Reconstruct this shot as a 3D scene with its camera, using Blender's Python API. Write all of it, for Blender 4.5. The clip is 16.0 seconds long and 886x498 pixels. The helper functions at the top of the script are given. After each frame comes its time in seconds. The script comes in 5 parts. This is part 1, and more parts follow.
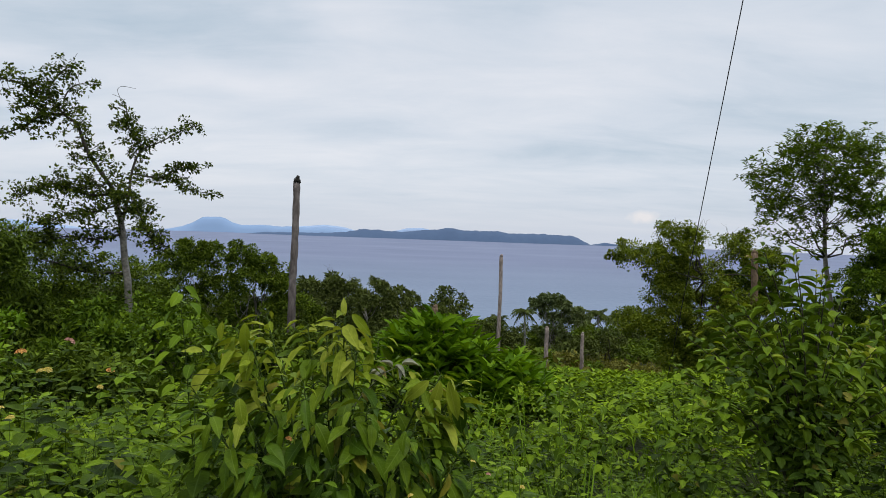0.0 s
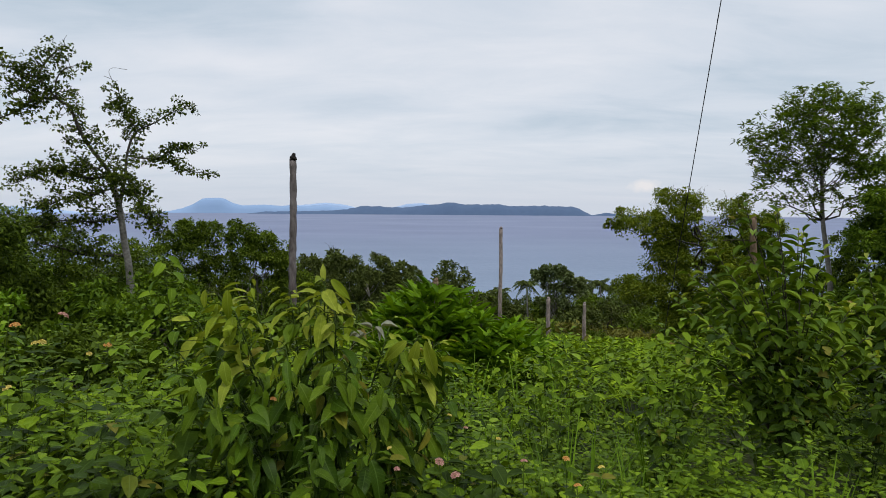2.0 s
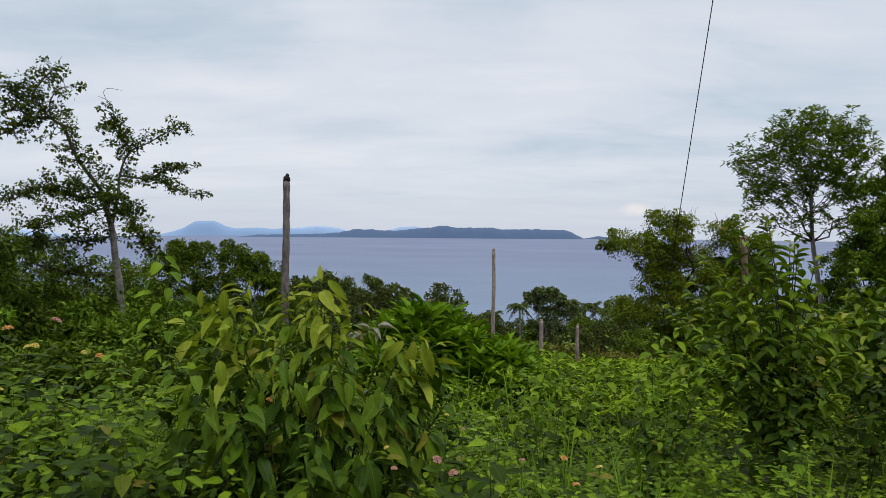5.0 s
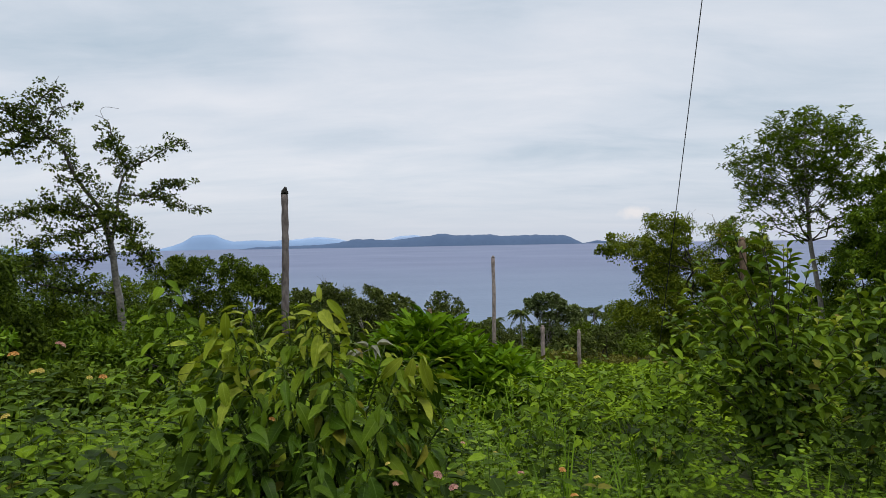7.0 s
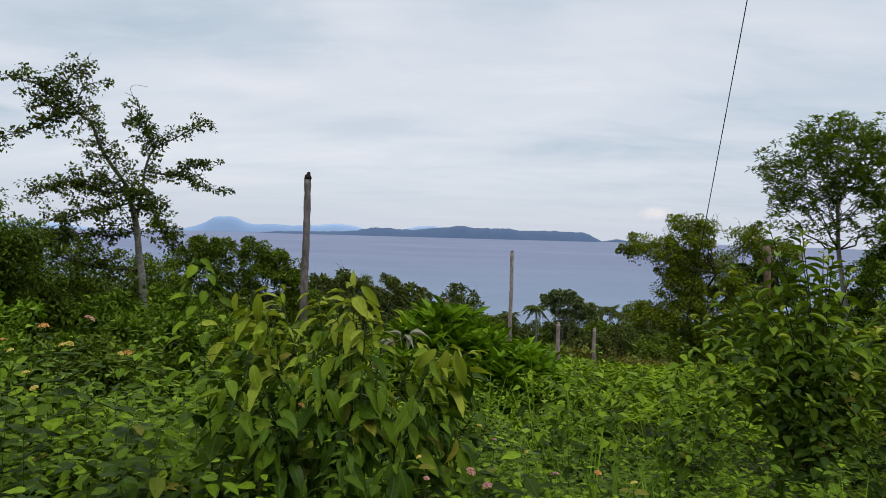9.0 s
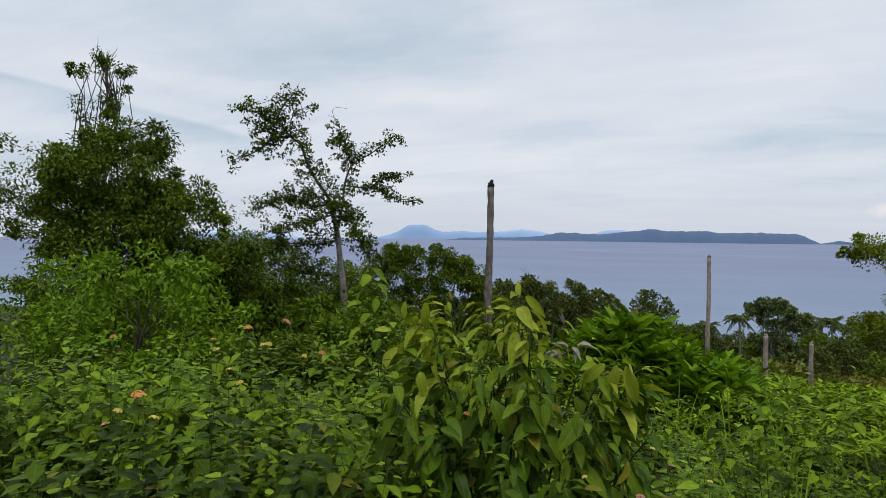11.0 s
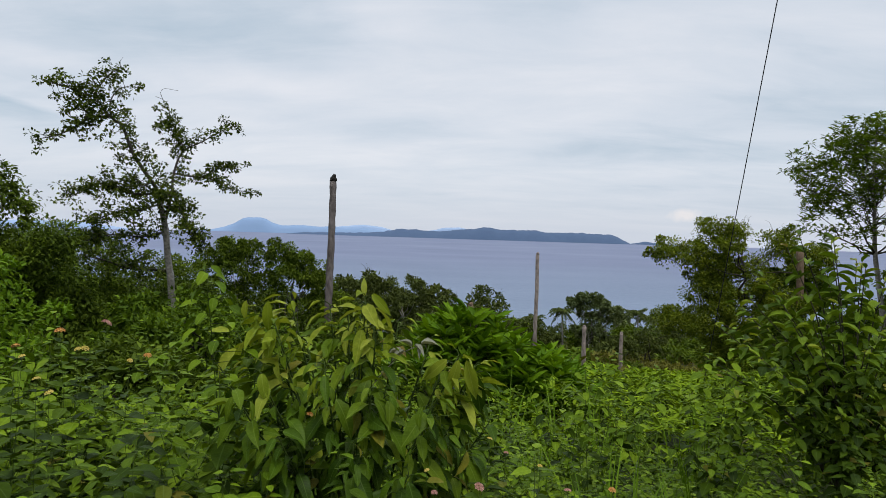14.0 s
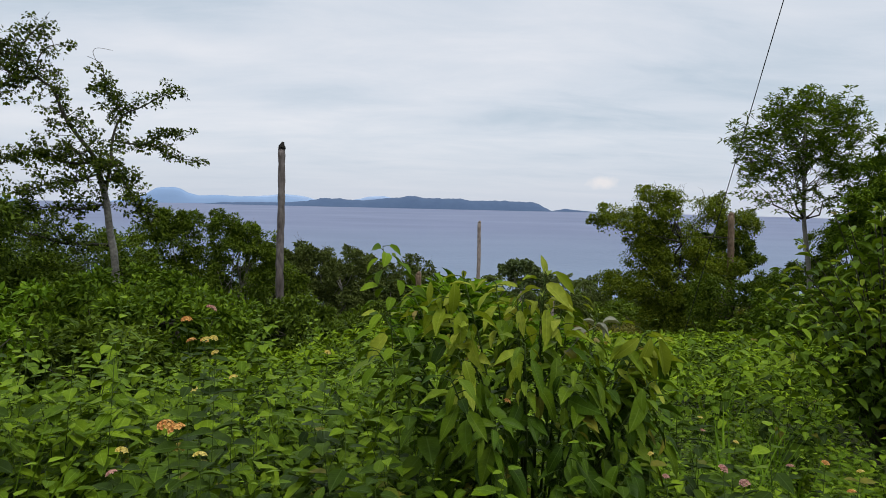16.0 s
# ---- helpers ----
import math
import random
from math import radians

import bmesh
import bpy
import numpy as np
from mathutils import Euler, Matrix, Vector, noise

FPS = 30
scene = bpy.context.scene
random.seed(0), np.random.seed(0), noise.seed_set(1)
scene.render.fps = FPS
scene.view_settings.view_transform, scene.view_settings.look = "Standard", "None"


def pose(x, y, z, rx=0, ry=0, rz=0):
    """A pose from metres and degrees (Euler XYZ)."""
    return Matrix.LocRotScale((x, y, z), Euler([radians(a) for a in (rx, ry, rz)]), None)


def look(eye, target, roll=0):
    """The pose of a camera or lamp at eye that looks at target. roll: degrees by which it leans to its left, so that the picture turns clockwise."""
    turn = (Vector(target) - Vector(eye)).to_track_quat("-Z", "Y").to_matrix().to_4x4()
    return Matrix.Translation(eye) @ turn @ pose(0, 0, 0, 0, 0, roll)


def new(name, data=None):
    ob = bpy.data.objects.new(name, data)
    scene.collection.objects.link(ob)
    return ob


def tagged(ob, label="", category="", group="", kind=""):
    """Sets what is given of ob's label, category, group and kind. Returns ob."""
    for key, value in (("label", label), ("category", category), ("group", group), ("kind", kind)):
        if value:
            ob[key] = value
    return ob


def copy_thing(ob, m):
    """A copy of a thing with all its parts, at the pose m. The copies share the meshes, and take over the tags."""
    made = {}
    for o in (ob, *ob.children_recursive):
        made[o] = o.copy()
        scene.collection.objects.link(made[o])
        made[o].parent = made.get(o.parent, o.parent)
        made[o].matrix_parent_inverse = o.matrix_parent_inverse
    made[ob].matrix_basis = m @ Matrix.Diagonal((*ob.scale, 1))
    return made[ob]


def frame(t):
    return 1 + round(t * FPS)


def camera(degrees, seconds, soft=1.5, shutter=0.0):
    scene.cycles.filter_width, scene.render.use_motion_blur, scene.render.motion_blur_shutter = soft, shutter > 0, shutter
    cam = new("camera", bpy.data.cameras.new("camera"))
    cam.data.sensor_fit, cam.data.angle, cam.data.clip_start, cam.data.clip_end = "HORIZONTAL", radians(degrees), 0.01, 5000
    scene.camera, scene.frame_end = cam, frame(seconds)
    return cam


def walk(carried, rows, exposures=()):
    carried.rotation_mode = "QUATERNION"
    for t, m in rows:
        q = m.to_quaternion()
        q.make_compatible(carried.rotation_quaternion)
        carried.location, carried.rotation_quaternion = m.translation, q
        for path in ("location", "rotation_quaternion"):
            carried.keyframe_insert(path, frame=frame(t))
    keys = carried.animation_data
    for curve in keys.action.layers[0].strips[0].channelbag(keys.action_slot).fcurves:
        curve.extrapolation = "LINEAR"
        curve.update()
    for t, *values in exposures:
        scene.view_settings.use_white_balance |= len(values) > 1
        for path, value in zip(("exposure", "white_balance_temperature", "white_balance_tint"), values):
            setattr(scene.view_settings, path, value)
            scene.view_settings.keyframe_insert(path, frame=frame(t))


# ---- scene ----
cam = camera(70.67, 16.0, soft=0.8)
# seconds, eye (m), yaw to the left, pitch up and roll (degrees)
ROWS = [
    (0, -0.103, 0.135, 1.681, 0.613, -1.544, 2.012),
    (0.5, -0.075, 0.094, 1.68, 0.426, -2.461, 2.291),
    (1, -0.073, 0.069, 1.674, 0.099, -2.938, 3.498),
    (1.5, -0.053, 0.083, 1.655, 2.584, -4.57, 0.357),
    (2, 0.001, 0.064, 1.646, 0.724, -3.87, 0.371),
    (2.5, 0.019, 0.037, 1.612, -1.988, -1.726, 0.496),
    (3, -0, -0.008, 1.562, 3.236, -0.394, -0.984),
    (3.5, -0.02, 0.037, 1.55, 2.011, -0.502, -0.094),
    (4, -0.026, 0.059, 1.547, 1.208, -2.094, 1.235),
    (4.6, -0.022, 0.055, 1.553, 0.5, -2, 0.9),
    (5.4, -0.005, 0.04, 1.575, -0.3, -1.4, 0),
    (6.3, 0.015, 0.021, 1.599, -0.411, -0.906, -1.024),
    (6.5, 0.008, 0.023, 1.598, 0.175, -0.865, -0.705),
    (7, 0, 0, 1.6, 0.002, -1.009, -1.007),
    (7.5, -0.014, -0.011, 1.6, 1.307, -1.676, -0.721),
    (8, -0.028, -0.008, 1.595, 0.714, -1.317, 0.423),
    (8.5, -0.045, 0.011, 1.593, 1.061, -1.775, 2.097),
    (9, -0.081, 0.068, 1.59, 1.617, -1.776, 1.546),
    (9.5, -0.161, 0.079, 1.598, 7.124, -1.699, 1.821),
    (9.7, -0.146, 0.089, 1.59, 12.279, -2.707, 0.53),
    (10.15, -0.11, 0.1, 1.593, 17.2, -2.4, 0.3),
    (10.75, -0.04, 0.115, 1.6, 19.6, -1.8, 0.4),
    (11.35, 0.015, 0.125, 1.609, 15.6, -1.2, 0.6),
    (11.8, 0.051, 0.133, 1.616, 11.857, -0.958, 0.754),
    (12, 0.074, 0.144, 1.615, 10.278, -1.003, 1.397),
    (12.5, 0.092, 0.149, 1.618, 9.224, -0.576, 1.888),
    (13, 0.098, 0.152, 1.618, 9.07, -1.579, 1.524),
    (13.5, 0.069, 0.142, 1.615, 7.54, -2.23, 1.534),
    (14, -0.031, 0.115, 1.614, 4.005, -1.705, 1.768),
    (14.5, -0.142, 0.1, 1.604, 3.401, -2.552, 0.039),
    (15, -0.32, 0.161, 1.576, -0.396, -2.415, 3.677),
    (15.5, -0.633, 0.227, 1.582, -1.574, -1.347, 5.641),
    (16, -0.956, 0.245, 1.609, -2.918, -4.389, 1.326),
]


def gaze(x, y, z, yaw, pitch, roll):
    a, p = radians(yaw), radians(pitch)
    ahead = Vector((-math.sin(a) * math.cos(p), math.cos(a) * math.cos(p), math.sin(p)))
    return look((x, y, z), Vector((x, y, z)) + ahead, roll)


walk(cam, [(r[0], gaze(*r[1:])) for r in ROWS], exposures=[(0, 0.0), (16, 0.0)])

# ---------------------------------------------------------------- world, sun
SUN_EL, SUN_ROT = radians(66), radians(150)
world = bpy.data.worlds.new("overcast_sky")
scene.world = world
world.use_nodes = True
wn, wl = world.node_tree.nodes, world.node_tree.links
wn.clear()


def wnode(kind, **values):
    n = wn.new(kind)
    for k, v in values.items():
        n.inputs[k].default_value = v
    return n


def wmath(op, a, b=None, clamp=False):
    n = wn.new("ShaderNodeMath")
    n.operation, n.use_clamp = op, clamp
    for i, v in enumerate((a, b)):
        if v is None:
            continue
        if isinstance(v, (int, float)):
            n.inputs[i].default_value = v
        else:
            wl.new(v, n.inputs[i])
    return n.outputs[0]


def wmix(fac, a, b):
    n = wn.new("ShaderNodeMix")
    n.data_type = "RGBA"
    for i, v in ((0, fac), (6, a), (7, b)):
        if isinstance(v, (tuple, float)):
            n.inputs[i].default_value = v
        else:
            wl.new(v, n.inputs[i])
    return n.outputs[2]


coord = wn.new("ShaderNodeTexCoord")
sep = wn.new("ShaderNodeSeparateXYZ")
wl.new(coord.outputs["Generated"], sep.inputs[0])
height = wmath("MAXIMUM", sep.outputs[2], 0.0)
# a layer of cloud seen in perspective: direction over height
depth = wmath("ADD", height, 0.16)
flat = wn.new("ShaderNodeCombineXYZ")
wl.new(wmath("DIVIDE", sep.outputs[0], depth), flat.inputs[0])
wl.new(wmath("DIVIDE", sep.outputs[1], depth), flat.inputs[1])
big = wnode("ShaderNodeTexNoise", Scale=0.62, Detail=4.0, Roughness=0.5, Distortion=0.35)
small = wnode("ShaderNodeTexNoise", Scale=2.4, Detail=7.0, Roughness=0.62, Distortion=0.4)
shift = wn.new("ShaderNodeMapping")
shift.inputs["Location"].default_value = (3.3, 1.7, 0.4)
shift.inputs["Scale"].default_value = (0.55, 1.15, 1.0)
wl.new(flat.outputs[0], shift.inputs[0])
wl.new(shift.outputs[0], big.inputs["Vector"])
wl.new(shift.outputs[0], small.inputs["Vector"])
ramp = wn.new("ShaderNodeValToRGB")
ramp.color_ramp.elements[0].position, ramp.color_ramp.elements[0].color = 0.36, (0.475, 0.58, 0.685, 1)
ramp.color_ramp.elements[1].position, ramp.color_ramp.elements[1].color = 0.63, (0.80, 0.825, 0.885, 1)
mid_tone = ramp.color_ramp.elements.new(0.5)
mid_tone.color = (0.67, 0.73, 0.815, 1)
blend = wmath("ADD", wmath("MULTIPLY", big.outputs[0], 0.58), wmath("MULTIPLY", small.outputs[0], 0.42))
# cloud banks over the sea, by slope to the side and upwards from the path
ahead = wmath("MAXIMUM", sep.outputs[1], 0.15)
warp = wnode("ShaderNodeTexNoise", Scale=5.0, Detail=4.0, Roughness=0.55)
wl.new(coord.outputs["Generated"], warp.inputs["Vector"])
wobble = wmath("SUBTRACT", warp.outputs[0], 0.5)
slope_u = wmath("ADD", wmath("DIVIDE", sep.outputs[0], ahead), wmath("MULTIPLY", wobble, 0.22))
slope_v = wmath("ADD", wmath("DIVIDE", sep.outputs[2], ahead), wmath("MULTIPLY", wobble, 0.07))
in_front = wmath("MULTIPLY", wmath("SUBTRACT", sep.outputs[1], 0.2, True), 4.0, True)


def bank(u, v, a, b, tilt, amount):
    """A soft lens-shaped bank of cloud."""
    c, t = math.cos(radians(tilt)), math.sin(radians(tilt))
    du, dv = wmath("SUBTRACT", slope_u, u), wmath("SUBTRACT", slope_v, v)
    p = wmath("MULTIPLY", wmath("ADD", wmath("MULTIPLY", du, c), wmath("MULTIPLY", dv, t)), 1 / a)
    q = wmath("MULTIPLY", wmath("SUBTRACT", wmath("MULTIPLY", dv, c), wmath("MULTIPLY", du, t)), 1 / b)
    r = wmath("ADD", wmath("MULTIPLY", p, p), wmath("MULTIPLY", q, q))
    return wmath("DIVIDE", amount, wmath("ADD", 1.0, wmath("MULTIPLY", r, r)))


banks = None
for row in ((-0.43, 0.31, 0.26, 0.045, -4, -0.085), (-0.13, 0.155, 0.17, 0.026, 8, -0.07), (-0.33, 0.19, 0.16, 0.022, 0, -0.06), (0.1, 0.33, 0.13, 0.06, -12, -0.05), (-0.72, 0.27, 0.22, 0.1, -8, -0.07), (0.2, 0.14, 0.15, 0.02, 4, -0.045), (0.45, 0.2, 0.3, 0.03, 3, -0.03),
            (-0.17, 0.35, 0.1, 0.035, -10, 0.06), (-0.06, 0.105, 0.34, 0.04, 0, 0.07), (0.08, 0.185, 0.09, 0.03, 0, 0.05), (0.42, 0.33, 0.28, 0.1, 0, 0.06), (-0.42, 0.232, 0.2, 0.02, -6, 0.05), (-0.86, 0.29, 0.28, 0.016, -14, 0.07)):
    one = bank(*row)
    banks = one if banks is None else wmath("ADD", banks, one)
# a darker sheet of cloud under one long slanting edge
raw_u, raw_v = wmath("DIVIDE", sep.outputs[0], ahead), wmath("DIVIDE", sep.outputs[2], ahead)
edge_v = wmath("SUBTRACT", 0.189, wmath("MULTIPLY", wmath("ADD", raw_u, 0.751), 0.26))
below = wmath("ADD", wmath("SUBTRACT", edge_v, raw_v), wmath("MULTIPLY", wobble, 0.012))
sheet = wmath("MULTIPLY", wmath("MULTIPLY", below, 90.0, True), wmath("SUBTRACT", 1.0, wmath("MULTIPLY", below, 11.0), True))
sheet = wmath("MULTIPLY", sheet, wmath("MULTIPLY", wmath("SUBTRACT", -0.62, raw_u), 7.0, True))
banks = wmath("SUBTRACT", banks, wmath("MULTIPLY", sheet, 0.15))
blend = wmath("ADD", wmath("ADD", wmath("MULTIPLY", blend, 0.7), 0.16), wmath("MULTIPLY", banks, in_front))
wl.new(blend, ramp.inputs[0])
# hazy blue-grey band just over the sea
haze = wnode("ShaderNodeMapRange")
for i, v in enumerate((0.0, 0.10, 0.75, 0.0)):
    haze.inputs[i + 1].default_value = v
wl.new(height, haze.inputs[0])
clouds = wmix(haze.outputs[0], ramp.outputs[0], (0.615, 0.665, 0.765, 1))
# a small bright cumulus over the sea
puff_at = wn.new("ShaderNodeVectorMath")
puff_at.operation = "SUBTRACT"
puff_at.inputs[1].default_value = Vector((0.292, 0.955, 0.034)).normalized()
wl.new(coord.outputs["Generated"], puff_at.inputs[0])
puff_scale = wn.new("ShaderNodeVectorMath")
puff_scale.operation = "MULTIPLY"
puff_scale.inputs[1].default_value = (36.0, 36.0, 85.0)
wl.new(puff_at.outputs[0], puff_scale.inputs[0])
puff_len = wn.new("ShaderNodeVectorMath")
puff_len.operation = "LENGTH"
wl.new(puff_scale.outputs[0], puff_len.inputs[0])
puff_noise = wnode("ShaderNodeTexNoise", Scale=70.0, Detail=3.0)
wl.new(coord.outputs["Generated"], puff_noise.inputs["Vector"])
puff_edge = wmath("ADD", puff_len.outputs[1], wmath("MULTIPLY", puff_noise.outputs[0], 0.9))
puff = wnode("ShaderNodeMapRange")
for i, v in enumerate((0.75, 1.45, 0.85, 0.0)):
    puff.inputs[i + 1].default_value = v
wl.new(puff_edge, puff.inputs[0])
clouds = wmix(puff.outputs[0], clouds, (0.86, 0.83, 0.845, 1))
# an overcast sky is brighter towards the zenith
lift = wmath("ADD", wmath("MULTIPLY", wmath("MAXIMUM", wmath("SUBTRACT", height, 0.36), 0.0), 1.7), 1.0)
cloud_bg = wn.new("ShaderNodeBackground")
wl.new(clouds, cloud_bg.inputs[0])
wl.new(lift, cloud_bg.inputs[1])
sky = wn.new("ShaderNodeTexSky")
sky.sky_type, sky.sun_disc = "NISHITA", False
sky.sun_elevation, sky.sun_rotation = SUN_EL, SUN_ROT
sky_bg = wn.new("ShaderNodeBackground")
sky_bg.inputs[1].default_value = 0.1
wl.new(sky.outputs[0], sky_bg.inputs[0])
both = wn.new("ShaderNodeMixShader")
both.inputs[0].default_value = 0.93
wl.new(sky_bg.outputs[0], both.inputs[1])
wl.new(cloud_bg.outputs[0], both.inputs[2])
wout = wn.new("ShaderNodeOutputWorld")
wl.new(both.outputs[0], wout.inputs[0])

sun = new("sun", bpy.data.lights.new("sun", "SUN"))
sun.data.energy, sun.data.angle, sun.data.color = 1.5, radians(16), (1.0, 0.965, 0.9)
sun.matrix_world = look((math.sin(SUN_ROT) * math.cos(SUN_EL) * 50, math.cos(SUN_ROT) * math.cos(SUN_EL) * 50, math.sin(SUN_EL) * 50), (0, 0, 0))

# ---------------------------------------------------------------- materials


def material(name):
    m = bpy.data.materials.new(name)
    m.use_nodes = True
    nt = m.node_tree
    nt.nodes.clear()
    out = nt.nodes.new("ShaderNodeOutputMaterial")
    bsdf = nt.nodes.new("ShaderNodeBsdfPrincipled")
    nt.links.new(bsdf.outputs[0], out.inputs[0])
    return m, nt, bsdf, out


def ramp_node(nt, stops):
    r = nt.nodes.new("ShaderNodeValToRGB")
    els = r.color_ramp.elements
    while len(els) < len(stops):
        els.new(0.5)
    for e, (p, c) in zip(els, stops):
        e.position, e.color = p, (*c, 1)
    return r


def noise_node(nt, scale, detail=4.0, rough=0.55, coords="Object"):
    n = nt.nodes.new("ShaderNodeTexNoise")
    n.inputs["Scale"].default_value, n.inputs["Detail"].default_value, n.inputs["Roughness"].default_value = scale, detail, rough
    tc = nt.nodes.new("ShaderNodeTexCoord")
    nt.links.new(tc.outputs[coords], n.inputs["Vector"])
    return n


def mix_node(nt, fac, a, b, how="MIX"):
    n = nt.nodes.new("ShaderNodeMix")
    n.data_type, n.blend_type = "RGBA", how
    for i, v in ((0, fac), (6, a), (7, b)):
        if isinstance(v, (int, float)):
            n.inputs[i].default_value = v
        elif isinstance(v, tuple):
            n.inputs[i].default_value = (*v, 1)
        else:
            nt.links.new(v, n.inputs[i])
    return n.outputs[2]


def leaf_material(name, dark, mid, light, old=None, through_light=0.3, rough=0.5, veins=False, patch=0.7, calm=0.4, sheen=0.06):
    """Leaf: each leaf its own green, drifting in patches over the plant; light shines through a little."""
    m, nt, bsdf, out = material(name)
    dark, light = (tuple(a + (b - a) * calm for a, b in zip(c, mid)) for c in (dark, light))
    stops = [(0.0, dark), (0.45, mid), (0.93, light)]
    if old:
        stops += [(0.955, light), (0.97, old)]
    r = ramp_node(nt, stops)
    info, geo = nt.nodes.new("ShaderNodeObjectInfo"), nt.nodes.new("ShaderNodeNewGeometry")
    total, wrap = nt.nodes.new("ShaderNodeMath"), nt.nodes.new("ShaderNodeMath")
    total.operation, wrap.operation = "ADD", "FRACT"
    nt.links.new(info.outputs["Random"], total.inputs[0])
    nt.links.new(geo.outputs["Random Per Island"], total.inputs[1])
    nt.links.new(total.outputs[0], wrap.inputs[0])
    pick = wrap.outputs[0]
    nt.links.new(pick, r.inputs[0])
    n = noise_node(nt, patch, 3.0)
    dim = ramp_node(nt, [(0.3, (0.62, 0.66, 0.62)), (0.7, (1.2, 1.16, 1.05))])
    nt.links.new(n.outputs[0], dim.inputs[0])
    col = mix_node(nt, 1.0, r.outputs[0], dim.outputs[0], "MULTIPLY")
    fine = noise_node(nt, 60.0, 3.0)
    blot = ramp_node(nt, [(0.35, (0.8, 0.82, 0.8)), (0.7, (1.12, 1.1, 1.05))])
    nt.links.new(fine.outputs[0], blot.inputs[0])
    col = mix_node(nt, 1.0, col, blot.outputs[0], "MULTIPLY")
    if veins:
        # midrib and side veins along the leaf's own two directions
        uv = nt.nodes.new("ShaderNodeUVMap")
        s = nt.nodes.new("ShaderNodeSeparateXYZ")
        nt.links.new(uv.outputs[0], s.inputs[0])

        def calc(op, a, b=0.0, clamp=False):
            k = nt.nodes.new("ShaderNodeMath")
            k.operation, k.use_clamp = op, clamp
            for i, v in enumerate((a, b)):
                if isinstance(v, (int, float)):
                    k.inputs[i].default_value = v
                else:
                    nt.links.new(v, k.inputs[i])
            return k.outputs[0]

        off = calc("ABSOLUTE", calc("SUBTRACT", s.outputs[0], 0.5))
        rib = calc("SUBTRACT", 1.0, calc("MULTIPLY", off, 22.0), True)
        side = calc("FRACT", calc("MULTIPLY", calc("SUBTRACT", s.outputs[1], calc("MULTIPLY", off, 0.35)), 11.0))
        line = calc("SUBTRACT", 1.0, calc("MULTIPLY", calc("ABSOLUTE", calc("SUBTRACT", side, 0.5)), 9.0), True)
        mark = calc("MAXIMUM", calc("MULTIPLY", rib, 0.24), calc("MULTIPLY", line, 0.09))
        col = mix_node(nt, mark, col, tuple(min(1, c * 1.5 + 0.05) for c in light))
        bump = nt.nodes.new("ShaderNodeBump")
        bump.inputs["Strength"].default_value, bump.inputs["Distance"].default_value = 0.5, 0.004
        nt.links.new(calc("SUBTRACT", 1.0, mark), bump.inputs["Height"])
        nt.links.new(bump.outputs[0], bsdf.inputs["Normal"])
    nt.links.new(col, bsdf.inputs["Base Color"])
    bsdf.inputs["Roughness"].default_value = rough
    bsdf.inputs["Specular IOR Level"].default_value = sheen
    tr = nt.nodes.new("ShaderNodeBsdfTranslucent")
    nt.links.new(mix_node(nt, 1.0, col, (1.25, 1.2, 0.6), "MULTIPLY"), tr.inputs[0])
    mx = nt.nodes.new("ShaderNodeMixShader")
    mx.inputs[0].default_value = through_light
    nt.links.new(bsdf.outputs[0], mx.inputs[1])
    nt.links.new(tr.outputs[0], mx.inputs[2])
    nt.links.new(mx.outputs[0], out.inputs[0])
    return m


def rough_material(name, stops, scale, bump=0.5, bump_dist=0.02, rough=0.85, stretch=(1, 1, 1), fine=6.0, grit=1.0):
    m, nt, bsdf, out = material(name)
    tc = nt.nodes.new("ShaderNodeTexCoord")
    mp = nt.nodes.new("ShaderNodeMapping")
    mp.inputs["Scale"].default_value = stretch
    nt.links.new(tc.outputs["Object"], mp.inputs[0])
    a, b = nt.nodes.new("ShaderNodeTexNoise"), nt.nodes.new("ShaderNodeTexNoise")
    a.inputs["Scale"].default_value, a.inputs["Detail"].default_value = scale, 5
    b.inputs["Scale"].default_value, b.inputs["Detail"].default_value = scale * fine, 6
    nt.links.new(mp.outputs[0], a.inputs["Vector"])
    nt.links.new(mp.outputs[0], b.inputs["Vector"])
    r = ramp_node(nt, stops)
    nt.links.new(a.outputs[0], r.inputs[0])
    d = ramp_node(nt, [(0.3, (1 - 0.4 * grit,) * 3), (0.7, (1 + 0.25 * grit,) * 3)])
    nt.links.new(b.outputs[0], d.inputs[0])
    nt.links.new(mix_node(nt, 1.0, r.outputs[0], d.outputs[0], "MULTIPLY"), bsdf.inputs["Base Color"])
    bp = nt.nodes.new("ShaderNodeBump")
    bp.inputs["Strength"].default_value, bp.inputs["Distance"].default_value = bump, bump_dist
    nt.links.new(b.outputs[0], bp.inputs["Height"])
    nt.links.new(bp.outputs[0], bsdf.inputs["Normal"])
    bsdf.inputs["Roughness"].default_value = rough
    bsdf.inputs["Specular IOR Level"].default_value = 0.15
    return m


# lantana: inner shade is painted into the old leaves, brightness into the young tops
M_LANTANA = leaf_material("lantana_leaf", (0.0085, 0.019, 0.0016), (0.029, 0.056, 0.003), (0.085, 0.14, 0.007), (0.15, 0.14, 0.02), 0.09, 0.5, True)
M_LANTANA_TIP = leaf_material("young_lit_lantana_leaf", (0.03, 0.06, 0.0031), (0.091, 0.158, 0.0062), (0.23, 0.335, 0.0153), None, 0.17, 0.5, True)
# undergrowth: shade painted into the lower leaf green, light into the young tips
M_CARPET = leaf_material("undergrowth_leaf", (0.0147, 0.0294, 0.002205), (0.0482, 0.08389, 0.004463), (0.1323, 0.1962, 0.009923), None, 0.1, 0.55)
